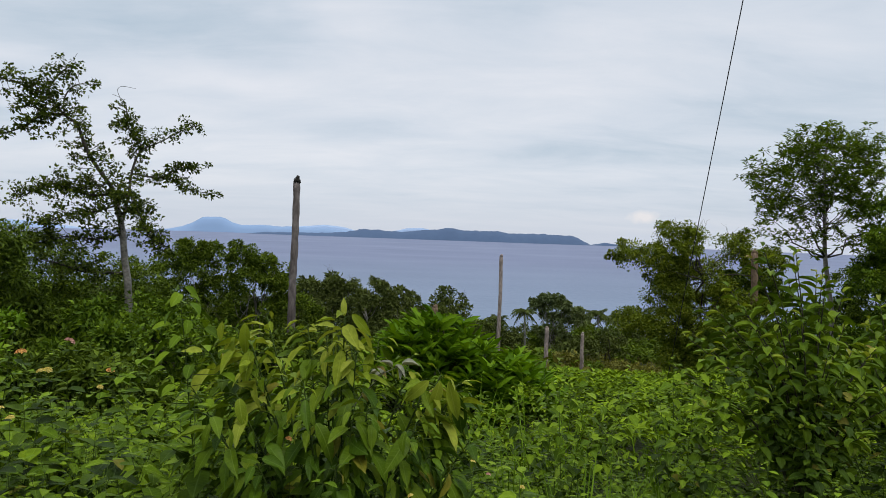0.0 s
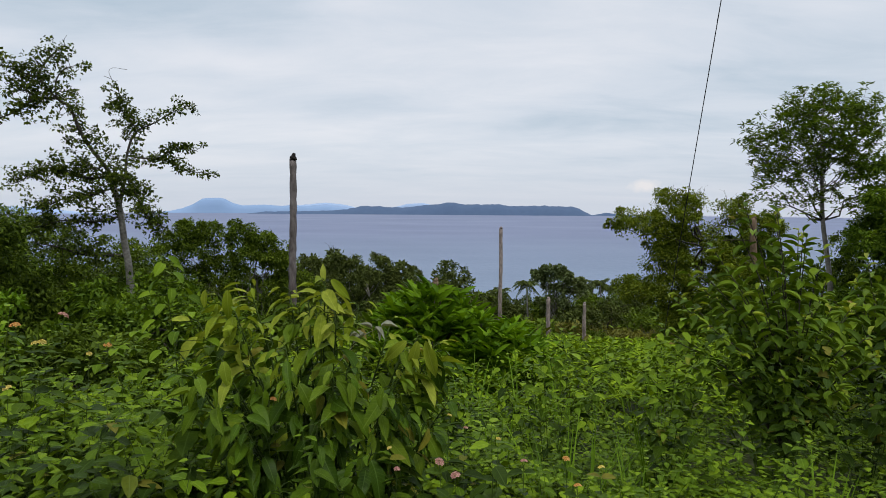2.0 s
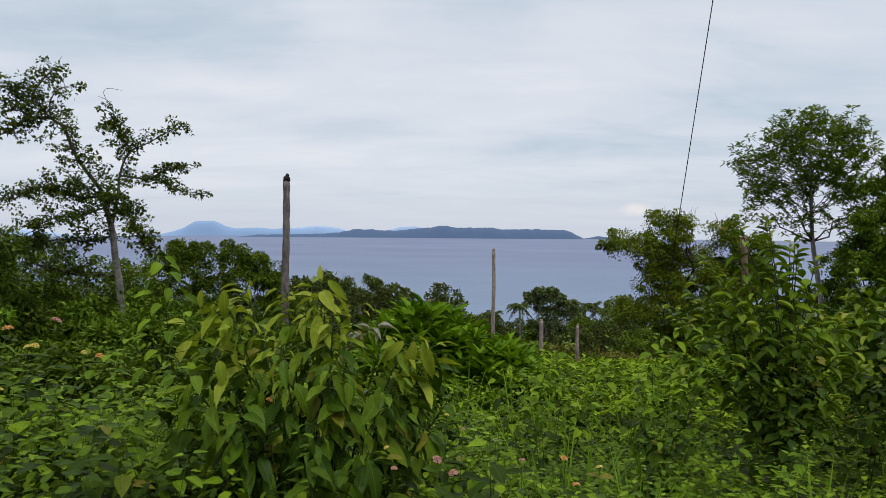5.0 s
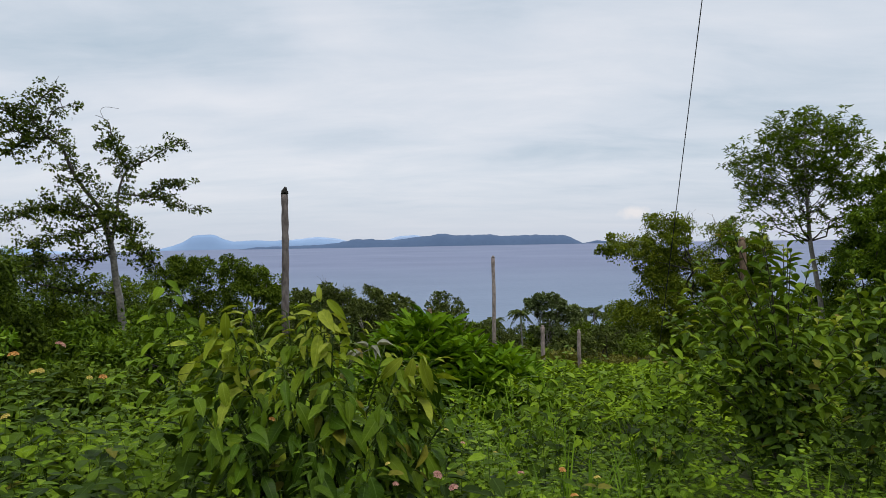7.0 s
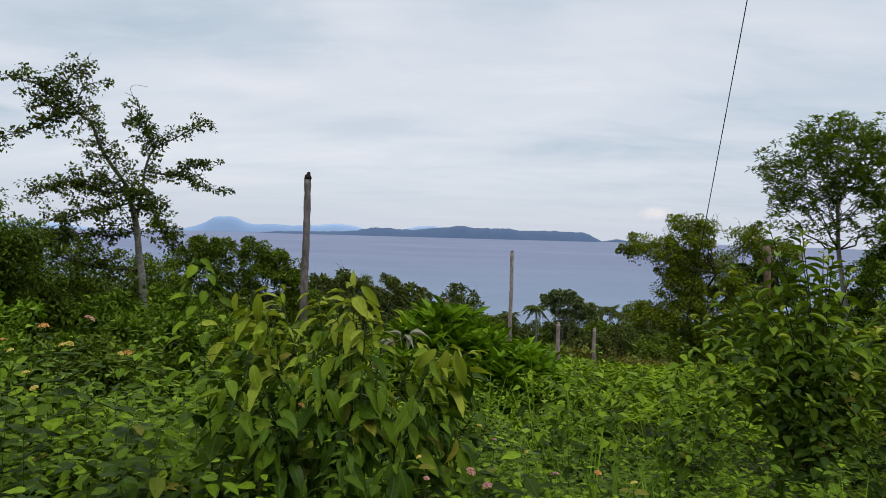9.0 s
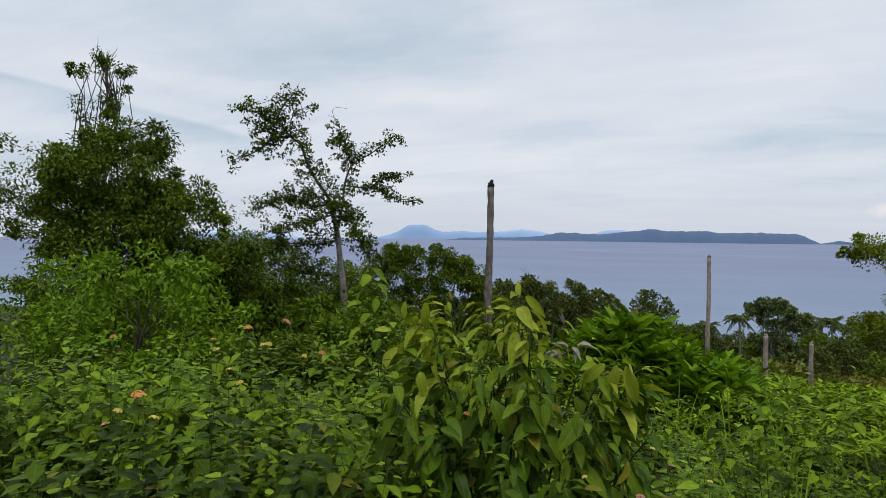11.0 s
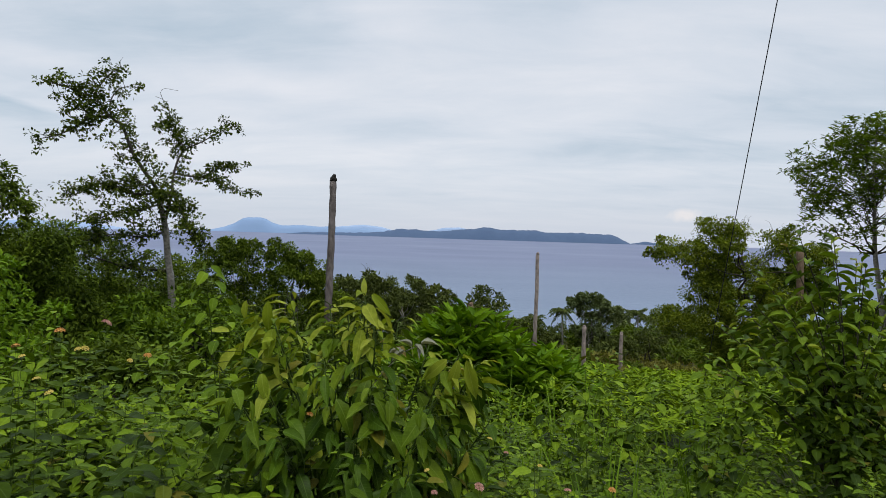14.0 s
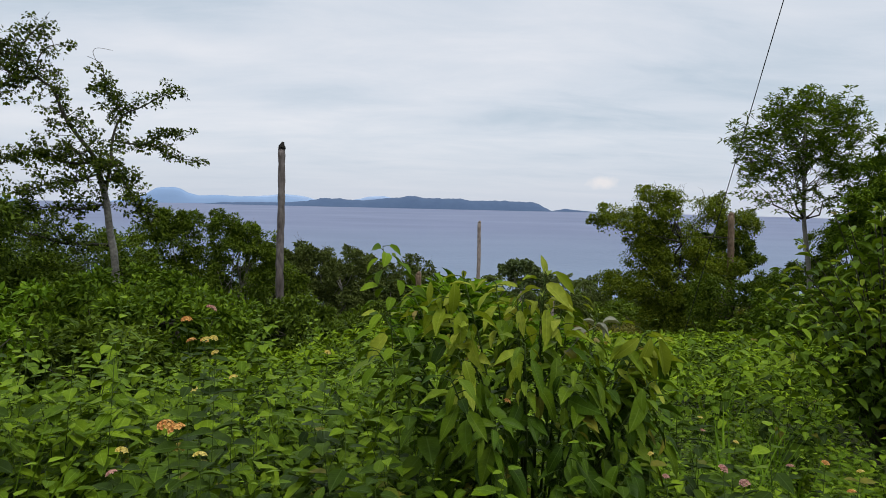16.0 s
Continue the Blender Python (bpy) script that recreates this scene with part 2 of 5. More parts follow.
M_CARPET_TIP = leaf_material("lit_young_undergrowth_leaf", (0.043, 0.08, 0.0036), (0.13, 0.212, 0.008), (0.3, 0.42, 0.018), None, 0.2, 0.55)
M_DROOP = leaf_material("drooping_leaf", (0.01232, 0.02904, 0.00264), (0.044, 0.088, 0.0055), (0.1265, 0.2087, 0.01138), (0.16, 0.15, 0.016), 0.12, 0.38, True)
# brighter copy of the drooping leaf: top light put into the colour
M_DROOP_LIT = leaf_material("toplit_drooping_leaf", (0.045, 0.08, 0.0045), (0.098, 0.16, 0.0085), (0.19, 0.255, 0.017), None, 0.22, 0.4, True)
M_YOUNG = leaf_material("young_leaf", (0.15, 0.21, 0.011), (0.235, 0.3, 0.022), (0.35, 0.37, 0.06), (0.24, 0.19, 0.06), 0.3, 0.45, True)
M_SHRUB = leaf_material("shrub_leaf", (0.029, 0.058, 0.0058), (0.094, 0.16, 0.0098), (0.225, 0.32, 0.02), None, 0.2, 0.45, True)
M_WHORL = leaf_material("whorl_leaf", (0.02848, 0.06995, 0.003164), (0.09449, 0.1893, 0.005906), (0.2156, 0.3586, 0.01266), None, 0.25, 0.45)
M_DARK = leaf_material("dark_tree_leaf", (0.02242, 0.04095, 0.005832), (0.06843, 0.1066, 0.01141), (0.1749, 0.2484, 0.02106), None, 0.18, 0.55)
M_OLIVE = leaf_material("olive_tree_leaf", (0.034, 0.058, 0.0066), (0.084, 0.13, 0.0115), (0.185, 0.25, 0.0225), None, 0.2, 0.58)
M_YELLOWTREE = leaf_material("yellowish_tree_leaf", (0.05, 0.08, 0.008), (0.13, 0.175, 0.014), (0.265, 0.31, 0.028), None, 0.25, 0.58)
M_GNARL = leaf_material("tufted_tree_leaf", (0.017, 0.031, 0.005), (0.05, 0.077, 0.01), (0.13, 0.17, 0.02), None, 0.3, 0.55, calm=0.15)
M_AIRY = leaf_material("airy_crown_leaf", (0.03, 0.056, 0.005), (0.078, 0.13, 0.0085), (0.16, 0.235, 0.016), None, 0.38, 0.5)
M_MIDGREEN = leaf_material("green_tree_leaf", (0.0266, 0.0523, 0.005016), (0.08221, 0.1418, 0.00945), (0.2113, 0.3152, 0.01908), None, 0.2, 0.52)
# both far greens carry air haze in their colour, lighter and greyer
M_FAR = leaf_material("hazed_far_leaf", (0.046, 0.064, 0.018), (0.086, 0.11, 0.029), (0.145, 0.172, 0.043), None, 0.15, 0.65, False, 0.15)
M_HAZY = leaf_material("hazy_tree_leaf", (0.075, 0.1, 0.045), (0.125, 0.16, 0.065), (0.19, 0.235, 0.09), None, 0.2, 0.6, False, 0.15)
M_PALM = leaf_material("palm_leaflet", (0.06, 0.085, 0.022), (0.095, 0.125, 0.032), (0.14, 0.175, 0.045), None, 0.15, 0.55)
M_FEATHER = leaf_material("feathery_bush_leaf", (0.046, 0.092, 0.0055), (0.11, 0.205, 0.01), (0.225, 0.345, 0.02), None, 0.22, 0.5)
M_GRASS = leaf_material("grass_blade", (0.0594, 0.117, 0.0072), (0.108, 0.199, 0.0108), (0.184, 0.296, 0.0234), None, 0.25, 0.5)
M_DRY = leaf_material("dry_field_growth", (0.0875, 0.0882, 0.017), (0.139, 0.135, 0.0267), (0.212, 0.196, 0.0413), None, 0.15, 0.65, False, 0.1)
M_WITHERED = leaf_material("withered_leaf", (0.25, 0.25, 0.21), (0.34, 0.34, 0.29), (0.45, 0.44, 0.38), None, 0.1, 0.6, True)
M_BARK = rough_material("grey_bark", [(0.3, (0.14, 0.13, 0.112)), (0.6, (0.27, 0.252, 0.22)), (0.8, (0.38, 0.36, 0.32))], 3.0, 0.7, 0.02)
M_DARKBARK = rough_material("brown_bark", [(0.3, (0.03, 0.026, 0.02)), (0.7, (0.09, 0.08, 0.06))], 4.0, 0.7, 0.02)
M_STEM = rough_material("green_stem", [(0.3, (0.025, 0.045, 0.007)), (0.7, (0.055, 0.085, 0.013))], 9.0, 0.3, 0.003)
M_POST = rough_material("weathered_trunk_post", [(0.25, (0.07, 0.057, 0.052)), (0.5, (0.14, 0.118, 0.11)), (0.75, (0.23, 0.2, 0.19))], 2.2, 0.9, 0.03, 0.9, (1, 1, 0.35))
# weathered wood of the further posts, lightened in colour for haze
M_PALEPOST = rough_material("hazed_weathered_post", [(0.25, (0.14, 0.112, 0.096)), (0.5, (0.26, 0.212, 0.185)), (0.75, (0.38, 0.315, 0.28))], 2.0, 0.8, 0.03, 0.9, (1, 1, 0.35))
M_TANPOST = rough_material("bare_trunk_wood", [(0.25, (0.12, 0.078, 0.05)), (0.75, (0.24, 0.17, 0.115))], 2.5, 0.8, 0.02, 0.9, (1, 1, 0.4))
M_CHAR = rough_material("charred_wood", [(0.3, (0.012, 0.011, 0.01)), (0.7, (0.04, 0.035, 0.03))], 14.0, 0.9, 0.02, 0.95)
M_SOIL = rough_material("leafy_soil", [(0.3, (0.014, 0.02, 0.006)), (0.55, (0.03, 0.04, 0.01)), (0.75, (0.055, 0.052, 0.02))], 0.35, 0.8, 0.1, 0.95, fine=20.0)
M_PINK = rough_material("pink_petal", [(0.3, (0.42, 0.19, 0.16)), (0.7, (0.58, 0.36, 0.28))], 90.0, 0.1, 0.001, 0.6)
M_ORANGE = rough_material("orange_petal", [(0.3, (0.58, 0.24, 0.07)), (0.7, (0.68, 0.44, 0.14))], 90.0, 0.1, 0.001, 0.6)
M_YELLOW = rough_material("yellow_petal", [(0.3, (0.6, 0.46, 0.08)), (0.7, (0.68, 0.58, 0.2))], 90.0, 0.1, 0.001, 0.6)
M_WIRE = rough_material("black_cable", [(0.3, (0.02, 0.02, 0.021)), (0.7, (0.035, 0.035, 0.036))], 30.0, 0.1, 0.001, 0.5)
# distance haze is painted into these base colours, bluer and paler further out
M_ISLAND = rough_material("hazed_wooded_island", [(0.3, (0.07, 0.107, 0.18)), (0.7, (0.074, 0.112, 0.185))], 0.012, 0.0, 8.0, 1.0, fine=2.5, grit=0.12)
M_MOUNT = rough_material("haze_blue_mountain", [(0.3, (0.205, 0.297, 0.445)), (0.7, (0.215, 0.307, 0.455))], 0.003, 0.0, 5.0, 1.0, fine=0.5, grit=0.06)
M_RANGE = rough_material("haze_blue_range", [(0.3, (0.29, 0.385, 0.54)), (0.7, (0.3, 0.395, 0.55))], 0.003, 0.0, 5.0, 1.0, fine=0.5, grit=0.06)


def sea_material():
    m, nt, bsdf, out = material("sea_water")
    tc = nt.nodes.new("ShaderNodeTexCoord")
    mp = nt.nodes.new("ShaderNodeMapping")
    mp.inputs["Scale"].default_value = (0.0018, 0.0024, 1)
    nt.links.new(tc.outputs["Object"], mp.inputs[0])
    n = nt.nodes.new("ShaderNodeTexNoise")
    n.inputs["Scale"].default_value, n.inputs["Detail"].default_value = 1.6, 4.5
    nt.links.new(mp.outputs[0], n.inputs["Vector"])
    r = ramp_node(nt, [(0.3, (0.122, 0.144, 0.225)), (0.55, (0.143, 0.168, 0.254)), (0.72, (0.165, 0.196, 0.282))])
    nt.links.new(n.outputs[0], r.inputs[0])
    mp2 = nt.nodes.new("ShaderNodeMapping")
    mp2.inputs["Scale"].default_value = (0.006, 0.013, 1)
    nt.links.new(tc.outputs["Object"], mp2.inputs[0])
    n2 = nt.nodes.new("ShaderNodeTexNoise")
    n2.inputs["Scale"].default_value, n2.inputs["Detail"].default_value = 1.0, 5
    nt.links.new(mp2.outputs[0], n2.inputs["Vector"])
    streak = ramp_node(nt, [(0.35, (0.955, 0.955, 0.96)), (0.65, (1.04, 1.035, 1.03))])
    nt.links.new(n2.outputs[0], streak.inputs[0])
    # shallower, greener water towards the shore
    s = nt.nodes.new("ShaderNodeSeparateXYZ")
    nt.links.new(tc.outputs["Object"], s.inputs[0])
    mr = nt.nodes.new("ShaderNodeMapRange")
    for i, v in enumerate((1100.0, 300.0, 0.0, 0.75)):
        mr.inputs[i + 1].default_value = v
    nt.links.new(s.outputs[1], mr.inputs[0])
    nt.links.new(mix_node(nt, 1.0, mix_node(nt, mr.outputs[0], r.outputs[0], (0.152, 0.204, 0.272)), streak.outputs[0], "MULTIPLY"), bsdf.inputs["Base Color"])
    w = nt.nodes.new("ShaderNodeTexNoise")
    w.inputs["Scale"].default_value, w.inputs["Detail"].default_value = 0.12, 6
    nt.links.new(tc.outputs["Object"], w.inputs["Vector"])
    bp = nt.nodes.new("ShaderNodeBump")
    bp.inputs["Strength"].default_value, bp.inputs["Distance"].default_value = 0.6, 1.0
    nt.links.new(w.outputs[0], bp.inputs["Height"])
    nt.links.new(bp.outputs[0], bsdf.inputs["Normal"])
    bsdf.inputs["Roughness"].default_value = 0.55
    bsdf.inputs["Specular IOR Level"].default_value = 0.12
    return m


M_SEA = sea_material()

# ---------------------------------------------------------------- mesh tools
rng = np.random.default_rng(7)


def tri_mesh(name, verts, tris, mat, uv=None, smooth=True):
    me = bpy.data.meshes.new(name)
    verts, tris = np.asarray(verts, np.float32), np.asarray(tris, np.int32)
    me.vertices.add(len(verts))
    me.vertices.foreach_set("co", verts.ravel())
    me.loops.add(tris.size)
    me.loops.foreach_set("vertex_index", tris.ravel())
    me.polygons.add(len(tris))
    me.polygons.foreach_set("loop_start", np.arange(0, tris.size, 3, dtype=np.int32))
    me.polygons.foreach_set("use_smooth", np.full(len(tris), smooth))
    if uv is not None:
        me.uv_layers.new(name="UVMap").data.foreach_set("uv", np.asarray(uv, np.float32)[tris.ravel()].ravel())
    me.update(calc_edges=True)
    me.validate()
    me.materials.append(mat)
    return me


def part(name, me, parent, label=""):
    ob = new(name, me)
    ob.parent = parent
    return tagged(ob, label) if label else ob


def thing(name, x, y, z, label, category, group="", kind=""):
    ob = new(name)
    ob.empty_display_size = 0.2
    ob.location = (x, y, z)
    return tagged(ob, label, category, group, kind)


def unit(v):
    return v / np.maximum(np.linalg.norm(v, axis=-1, keepdims=True), 1e-9)


def leaf_shape(n, belly=0.4, fold=0.1, sag=0.12, wave=0.0, point=1.0, bend=0.0, root=0.62):
    """Leaf along +d with its width along s: columns s, d, n, in lengths of the leaf (s in half widths). Triangles and UVs too."""
    d = np.linspace(0, 1, n + 1)
    d = 0.4 * d + 0.6 * (1 - np.cos(np.pi * d)) / 2
    w = (d / belly) ** root * np.maximum((1 - d) / (1 - belly), 0) ** (0.62 * point * (1 - belly) / belly * 0.75)
    w = w / w.max()
    v, uv, tri = [], [], []
    for i in range(n + 1):
        drop = -sag * d[i] ** 2
        side = bend * d[i] ** 2
        v.append((side, d[i], drop)), uv.append((0.5, d[i]))
        if 0 < i < n:
            lift_l = fold * w[i] + wave * math.sin(i * 2.3)
            lift_r = fold * w[i] - wave * math.sin(i * 2.3 + 0.8)
            v.append((side - w[i], d[i] - 0.02, drop + lift_l)), uv.append((0.5 - 0.5 * w[i], d[i]))
            v.append((side + w[i], d[i] - 0.02, drop + lift_r)), uv.append((0.5 + 0.5 * w[i], d[i]))
    row = [0] + [1 + 3 * (i - 1) for i in range(1, n)] + [1 + 3 * (n - 1)]
    for i in range(n):
        a, b = row[i], row[i + 1]
        if i == 0:
            tri += [(a, b, b + 1), (a, b + 2, b)]
        elif i == n - 1:
            tri += [(a, b, a + 1), (a, a + 2, b)]
        else:
            tri += [(a, b, b + 1), (a, b + 1, a + 1), (a, b + 2, b), (a, a + 2, b + 2)]
    return np.array(v, float), np.array(tri), np.array(uv, float)


LO = (np.array([(0, 0, 0), (-1, 0.42, 0.09), (1, 0.42, 0.09), (0, 1, -0.1)], float), np.array([(0, 3, 1), (0, 2, 3)]), np.array([(0.5, 0), (0, 0.42), (1, 0.42), (0.5, 1)]))
MID = leaf_shape(3, 0.38, 0.1, 0.14)
BROAD = leaf_shape(4, 0.34, 0.06, 0.24, 0.012, 1.15)
ARCHED = leaf_shape(3, 0.36, 0.14, 0.28, 0.0, 1.7)


def scatter_leaves(P, D, N, L, W, shape):
    """Vertices, triangles and UVs of many leaves: bases P, ways D, faces N, lengths L, widths W."""
    n = len(P)
    D = unit(D)
    S = unit(np.cross(D, N))
    N = np.cross(S, D)
    v, t, uv = shape
    L, W = np.broadcast_to(L, (n,)), np.broadcast_to(W, (n,))
    out = P[:, None] + v[None, :, 0, None] * (W / 2)[:, None, None] * S[:, None] + v[None, :, 1, None] * L[:, None, None] * D[:, None] + v[None, :, 2, None] * L[:, None, None] * N[:, None]
    tris = t[None] + (np.arange(n) * len(v))[:, None, None]
    return out.reshape(-1, 3), tris.reshape(-1, 3), np.tile(uv, (n, 1))


def join(chunks):
    v, t, u, base = [], [], [], 0
    for a, b, c in chunks:
        v.append(a), t.append(b + base), u.append(c)
        base += len(a)
    return np.concatenate(v), np.concatenate(t), np.concatenate(u)


def tube(points, radii, sides=6, knobs=0.0):
    """A tapering round branch along the points."""
    p = np.array(points, float)
    r = np.interp(np.linspace(0, 1, len(p)), np.linspace(0, 1, len(radii)), radii)
    t = unit(np.gradient(p, axis=0))
    ref = np.array((0.31, 0.95, 0.05)) if abs(t[0][2]) > 0.6 else np.array((0.05, 0.1, 0.99))
    a = unit(np.cross(t, ref))
    b = np.cross(t, a)
    ang = np.linspace(0, 2 * np.pi, sides, endpoint=False)
    rr = r[:, None] * (1 + knobs * rng.uniform(-1, 1, (len(p), sides)))
    ring = p[:, None] + (np.cos(ang)[None, :, None] * a[:, None] + np.sin(ang)[None, :, None] * b[:, None]) * rr[..., None]
    v = np.concatenate([ring.reshape(-1, 3), p[:1], p[-1:]])
    tri = []
    for i in range(len(p) - 1):
        for j in range(sides):
            k = (j + 1) % sides
            q = (i * sides + j, i * sides + k, (i + 1) * sides + k, (i + 1) * sides + j)
            tri += [(q[0], q[1], q[2]), (q[0], q[2], q[3])]
    e = len(p) * sides
    for j in range(sides):
        k = (j + 1) % sides
        tri += [(e, k, j), (e + 1, e - sides + j, e - sides + k)]
    return v, np.array(tri), np.zeros((len(v), 2))


def bent(a, b, n=5, wobble=0.08):
    """Points of a crooked line from a to b."""
    a, b = np.array(a, float), np.array(b, float)
    s = np.linspace(0, 1, n)[:, None]
    p = a + (b - a) * s
    p[1:-1] += rng.normal(0, wobble * np.linalg.norm(b - a) / n, (n - 2, 3))
    return p


def along(line, f):
    return np.array([np.interp(f, np.linspace(0, 1, len(line)), line[:, i]) for i in range(3)])


def smooth_line(points, per=3):
    """A rounder line through the points."""
    p = np.array(points, float)
    q = np.concatenate([2 * p[:1] - p[1:2], p, 2 * p[-1:] - p[-2:-1]])
    out = []
    for i in range(1, len(q) - 2):
        for s in np.linspace(0, 1, per, endpoint=False):
            out.append(0.5 * (2 * q[i] + (q[i + 1] - q[i - 1]) * s + (2 * q[i - 1] - 5 * q[i] + 4 * q[i + 1] - q[i + 2]) * s**2 + (3 * q[i] - q[i - 1] - 3 * q[i + 1] + q[i + 2]) * s**3))
    return np.array(out + [p[-1]])


def ground_z(x, y):
    y = np.maximum(np.asarray(y, float), 0)
    z = np.interp(y, (0, 20, 34, 44, 65, 80, 140, 275, 300), (0, -3.1, -6.3, -9.3, -13.0, -15.5, -22.5, -45.5, -50))
    return z + 0.12 * np.sin(np.asarray(x) * 0.45 + y * 0.2) * np.clip(y / 8, 0, 1)


def gz(x, y):
    return float(ground_z(x, y))


# ---------------------------------------------------------------- land, sea, islands
def build_ground():
    xs = np.concatenate([np.linspace(-700, -40, 23), np.linspace(-36, 36, 73), np.linspace(40, 700, 23)])
    ys = np.concatenate([np.linspace(-700, -10, 20), np.linspace(-8, 40, 49), np.linspace(44, 300, 52)])
    X, Y = np.meshgrid(xs, ys)
    Z = ground_z(X, Y) + rng.normal(0, 0.03, X.shape) * (Y < 40)
    Z = np.where(Y < -3, Z + (-3 - Y) * 0.06, Z)
    v = np.stack([X, Y, Z], -1).reshape(-1, 3)
    w, h = len(xs), len(ys)
    i = (np.arange(h - 1)[:, None] * w + np.arange(w - 1)).ravel()
    t = np.concatenate([np.stack([i, i + 1, i + w + 1], 1), np.stack([i, i + w + 1, i + w], 1)])
    return tagged(new("ground", tri_mesh("ground", v, t, M_SOIL)), "dark leafy soil sloping down to the sea", "ground", kind="structure")


def build_sea():
    n = 96
    a = np.linspace(0, 2 * np.pi, n, endpoint=False)
    v, t = [(0, 0, 0)], []
    radii = (150, 400, 900, 1700, 2800, 4018)
    for r in radii:
        v += [(r * math.cos(k), r * math.sin(k), 0) for k in a]
    for j in range(n):
        k = (j + 1) % n
        t.append((0, 1 + j, 1 + k))
        for i in range(len(radii) - 1):
            b, c = 1 + i * n, 1 + (i + 1) * n
            t += [(b + j, c + j, c + k), (b + j, c + k, b + k)]
    ob = new("water", tri_mesh("water", v, t, M_SEA))
    ob.location.z = -45
    return tagged(ob, "calm blue-grey sea reaching the horizon", "sea", kind="structure")


def build_island(name, profile, dist, mat, label, rough, depth=260.0, relief=0.1):
    """A ridge of land on the sea: profile rows of sideways slope and height in metres."""
    dist *= 0.82
    u = np.linspace(profile[0][0], profile[-1][0], 150)
    h = 0.82 * np.interp(u, [p[0] for p in profile], [p[1] for p in profile])
    h = h + np.array([noise.noise((a * 90 + dist, 3.1, 0)) + 0.6 * noise.noise((a * 260, 7.7, dist)) for a in u]) * rough * np.clip(h / 25, 0, 1)
    v, t = [], []
    steps = (-1.0, -0.75, -0.4, 0.0, 0.5, 1.0)
    rise = (0.0, 0.45, 0.82, 1.0, 0.7, 0.0)
    for a, b in zip(u, h):
        for s, r in zip(steps, rise):
            bump = 1 + relief * noise.noise((a * 120, s * 3, 1.5)) * (0 < r < 1)
            v.append((a * dist, dist + s * depth * 0.5, -45.5 + (b + 0.5) * r * bump - (3 if r == 0 else 0)))
    k = len(steps)
    for i in range(len(u) - 1):
        for j in range(k - 1):
            q = i * k + j
            t += [(q, q + k, q + k + 1), (q, q + k + 1, q + 1)]
    return tagged(new(name, tri_mesh(name, v, t, mat)), label, "island", kind="structure")


build_ground()
build_sea()
ISLAND = [(-0.32, 1), (-0.3, 14), (-0.26, 17), (-0.2, 23), (-0.167, 34), (-0.14, 62), (-0.095, 52), (-0.075, 48), (-0.045, 68), (-0.022, 72), (-0.005, 90), (0.022, 76), (0.05, 74), (0.078, 78), (0.092, 64), (0.13, 68), (0.16, 66), (0.195, 62), (0.205, 50), (0.217, 14), (0.222, 2)]
build_island("island", ISLAND, 4500.0, M_ISLAND, "long low wooded island, haze blue-grey in the distance", 5.0, 260.0, 0.0)
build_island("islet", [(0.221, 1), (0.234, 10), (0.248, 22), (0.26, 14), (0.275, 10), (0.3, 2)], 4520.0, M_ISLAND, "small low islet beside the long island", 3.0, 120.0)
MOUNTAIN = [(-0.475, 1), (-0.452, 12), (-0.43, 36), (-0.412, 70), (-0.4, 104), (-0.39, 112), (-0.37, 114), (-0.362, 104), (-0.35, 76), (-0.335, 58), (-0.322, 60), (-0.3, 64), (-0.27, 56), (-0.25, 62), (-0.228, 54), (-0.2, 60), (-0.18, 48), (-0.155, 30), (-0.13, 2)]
build_island("mountain", MOUNTAIN, 4700.0, M_MOUNT, "flat-topped haze-blue mountain far across the sea", 2.0, 120.0, 0.02)
build_island("mountain_range", [(-0.29, 1), (-0.26, 50), (-0.235, 66), (-0.2, 82), (-0.17, 68), (-0.15, 42), (-0.12, 22), (-0.1, 42), (-0.07, 76), (-0.045, 84), (-0.02, 60), (0.02, 1)], 4790.0, M_RANGE, "faint haze-blue range behind the islands", 2.0, 60.0, 0.0)
build_island("headland", [(-0.9, 30), (-0.75, 44), (-0.68, 40), (-0.62, 18), (-0.58, 1)], 3900.0, M_RANGE, "faint haze-blue low headland across the water", 3.0, 100.0)


# ---------------------------------------------------------------- posts and cable
def trunk_post(name, x, y, top, r, lean, mat, label, rings=True, charred=False, z0=None):
    z0 = gz(x, y) - 0.3 if z0 is None else z0
    ob = thing(name, x, y, gz(x, y), label, "post", "bare trunk posts")
    base = ob.location.z
    n = 26
    zs = np.linspace(z0 - base, top - base, n)
    p = np.stack([lean * (zs - zs[-1]) + 0.012 * np.sin(zs * 1.7), 0.01 * np.cos(zs * 2.1), zs], 1)
    rr = r * (1.1 - 0.2 * np.linspace(0, 1, n)) * (1 + (0.06 * np.sin(np.arange(n) * 2.4) if rings else 0))
    part("trunk", tri_mesh("trunk", *tube(p, rr, 12, 0.07)[:2], mat), ob)
    if charred:
        c = [(0, 0, top - base - 0.05), (0.0, 0.0, top - base + 0.04), (0.01, 0.0, top - base + 0.09), (0.035, 0.01, top - base + 0.17)]
        part("burnt_top", tri_mesh("burnt_top", *tube(c, [r * 0.93, r * 0.72, r * 0.3], 10, 0.28)[:2], M_CHAR), ob, "charred black broken end")
    else:
        c = [(0, 0, top - base - 0.02), (r * 0.2, 0, top - base + r * 0.9)]
        part("broken_top", tri_mesh("broken_top", *tube(c, [r * 0.9, r * 0.45], 9, 0.3)[:2], mat), ob)
    return ob


trunk_post("wooden_post", -4.95, 19.67, 3.12, 0.115, 0.012, M_POST, "tall weathered grey trunk post with a charred black top", charred=True)
trunk_post("wooden_post", 2.72, 34.03, 0.5, 0.105, 0.0, M_PALEPOST, "slim bare trunk post standing in undergrowth")
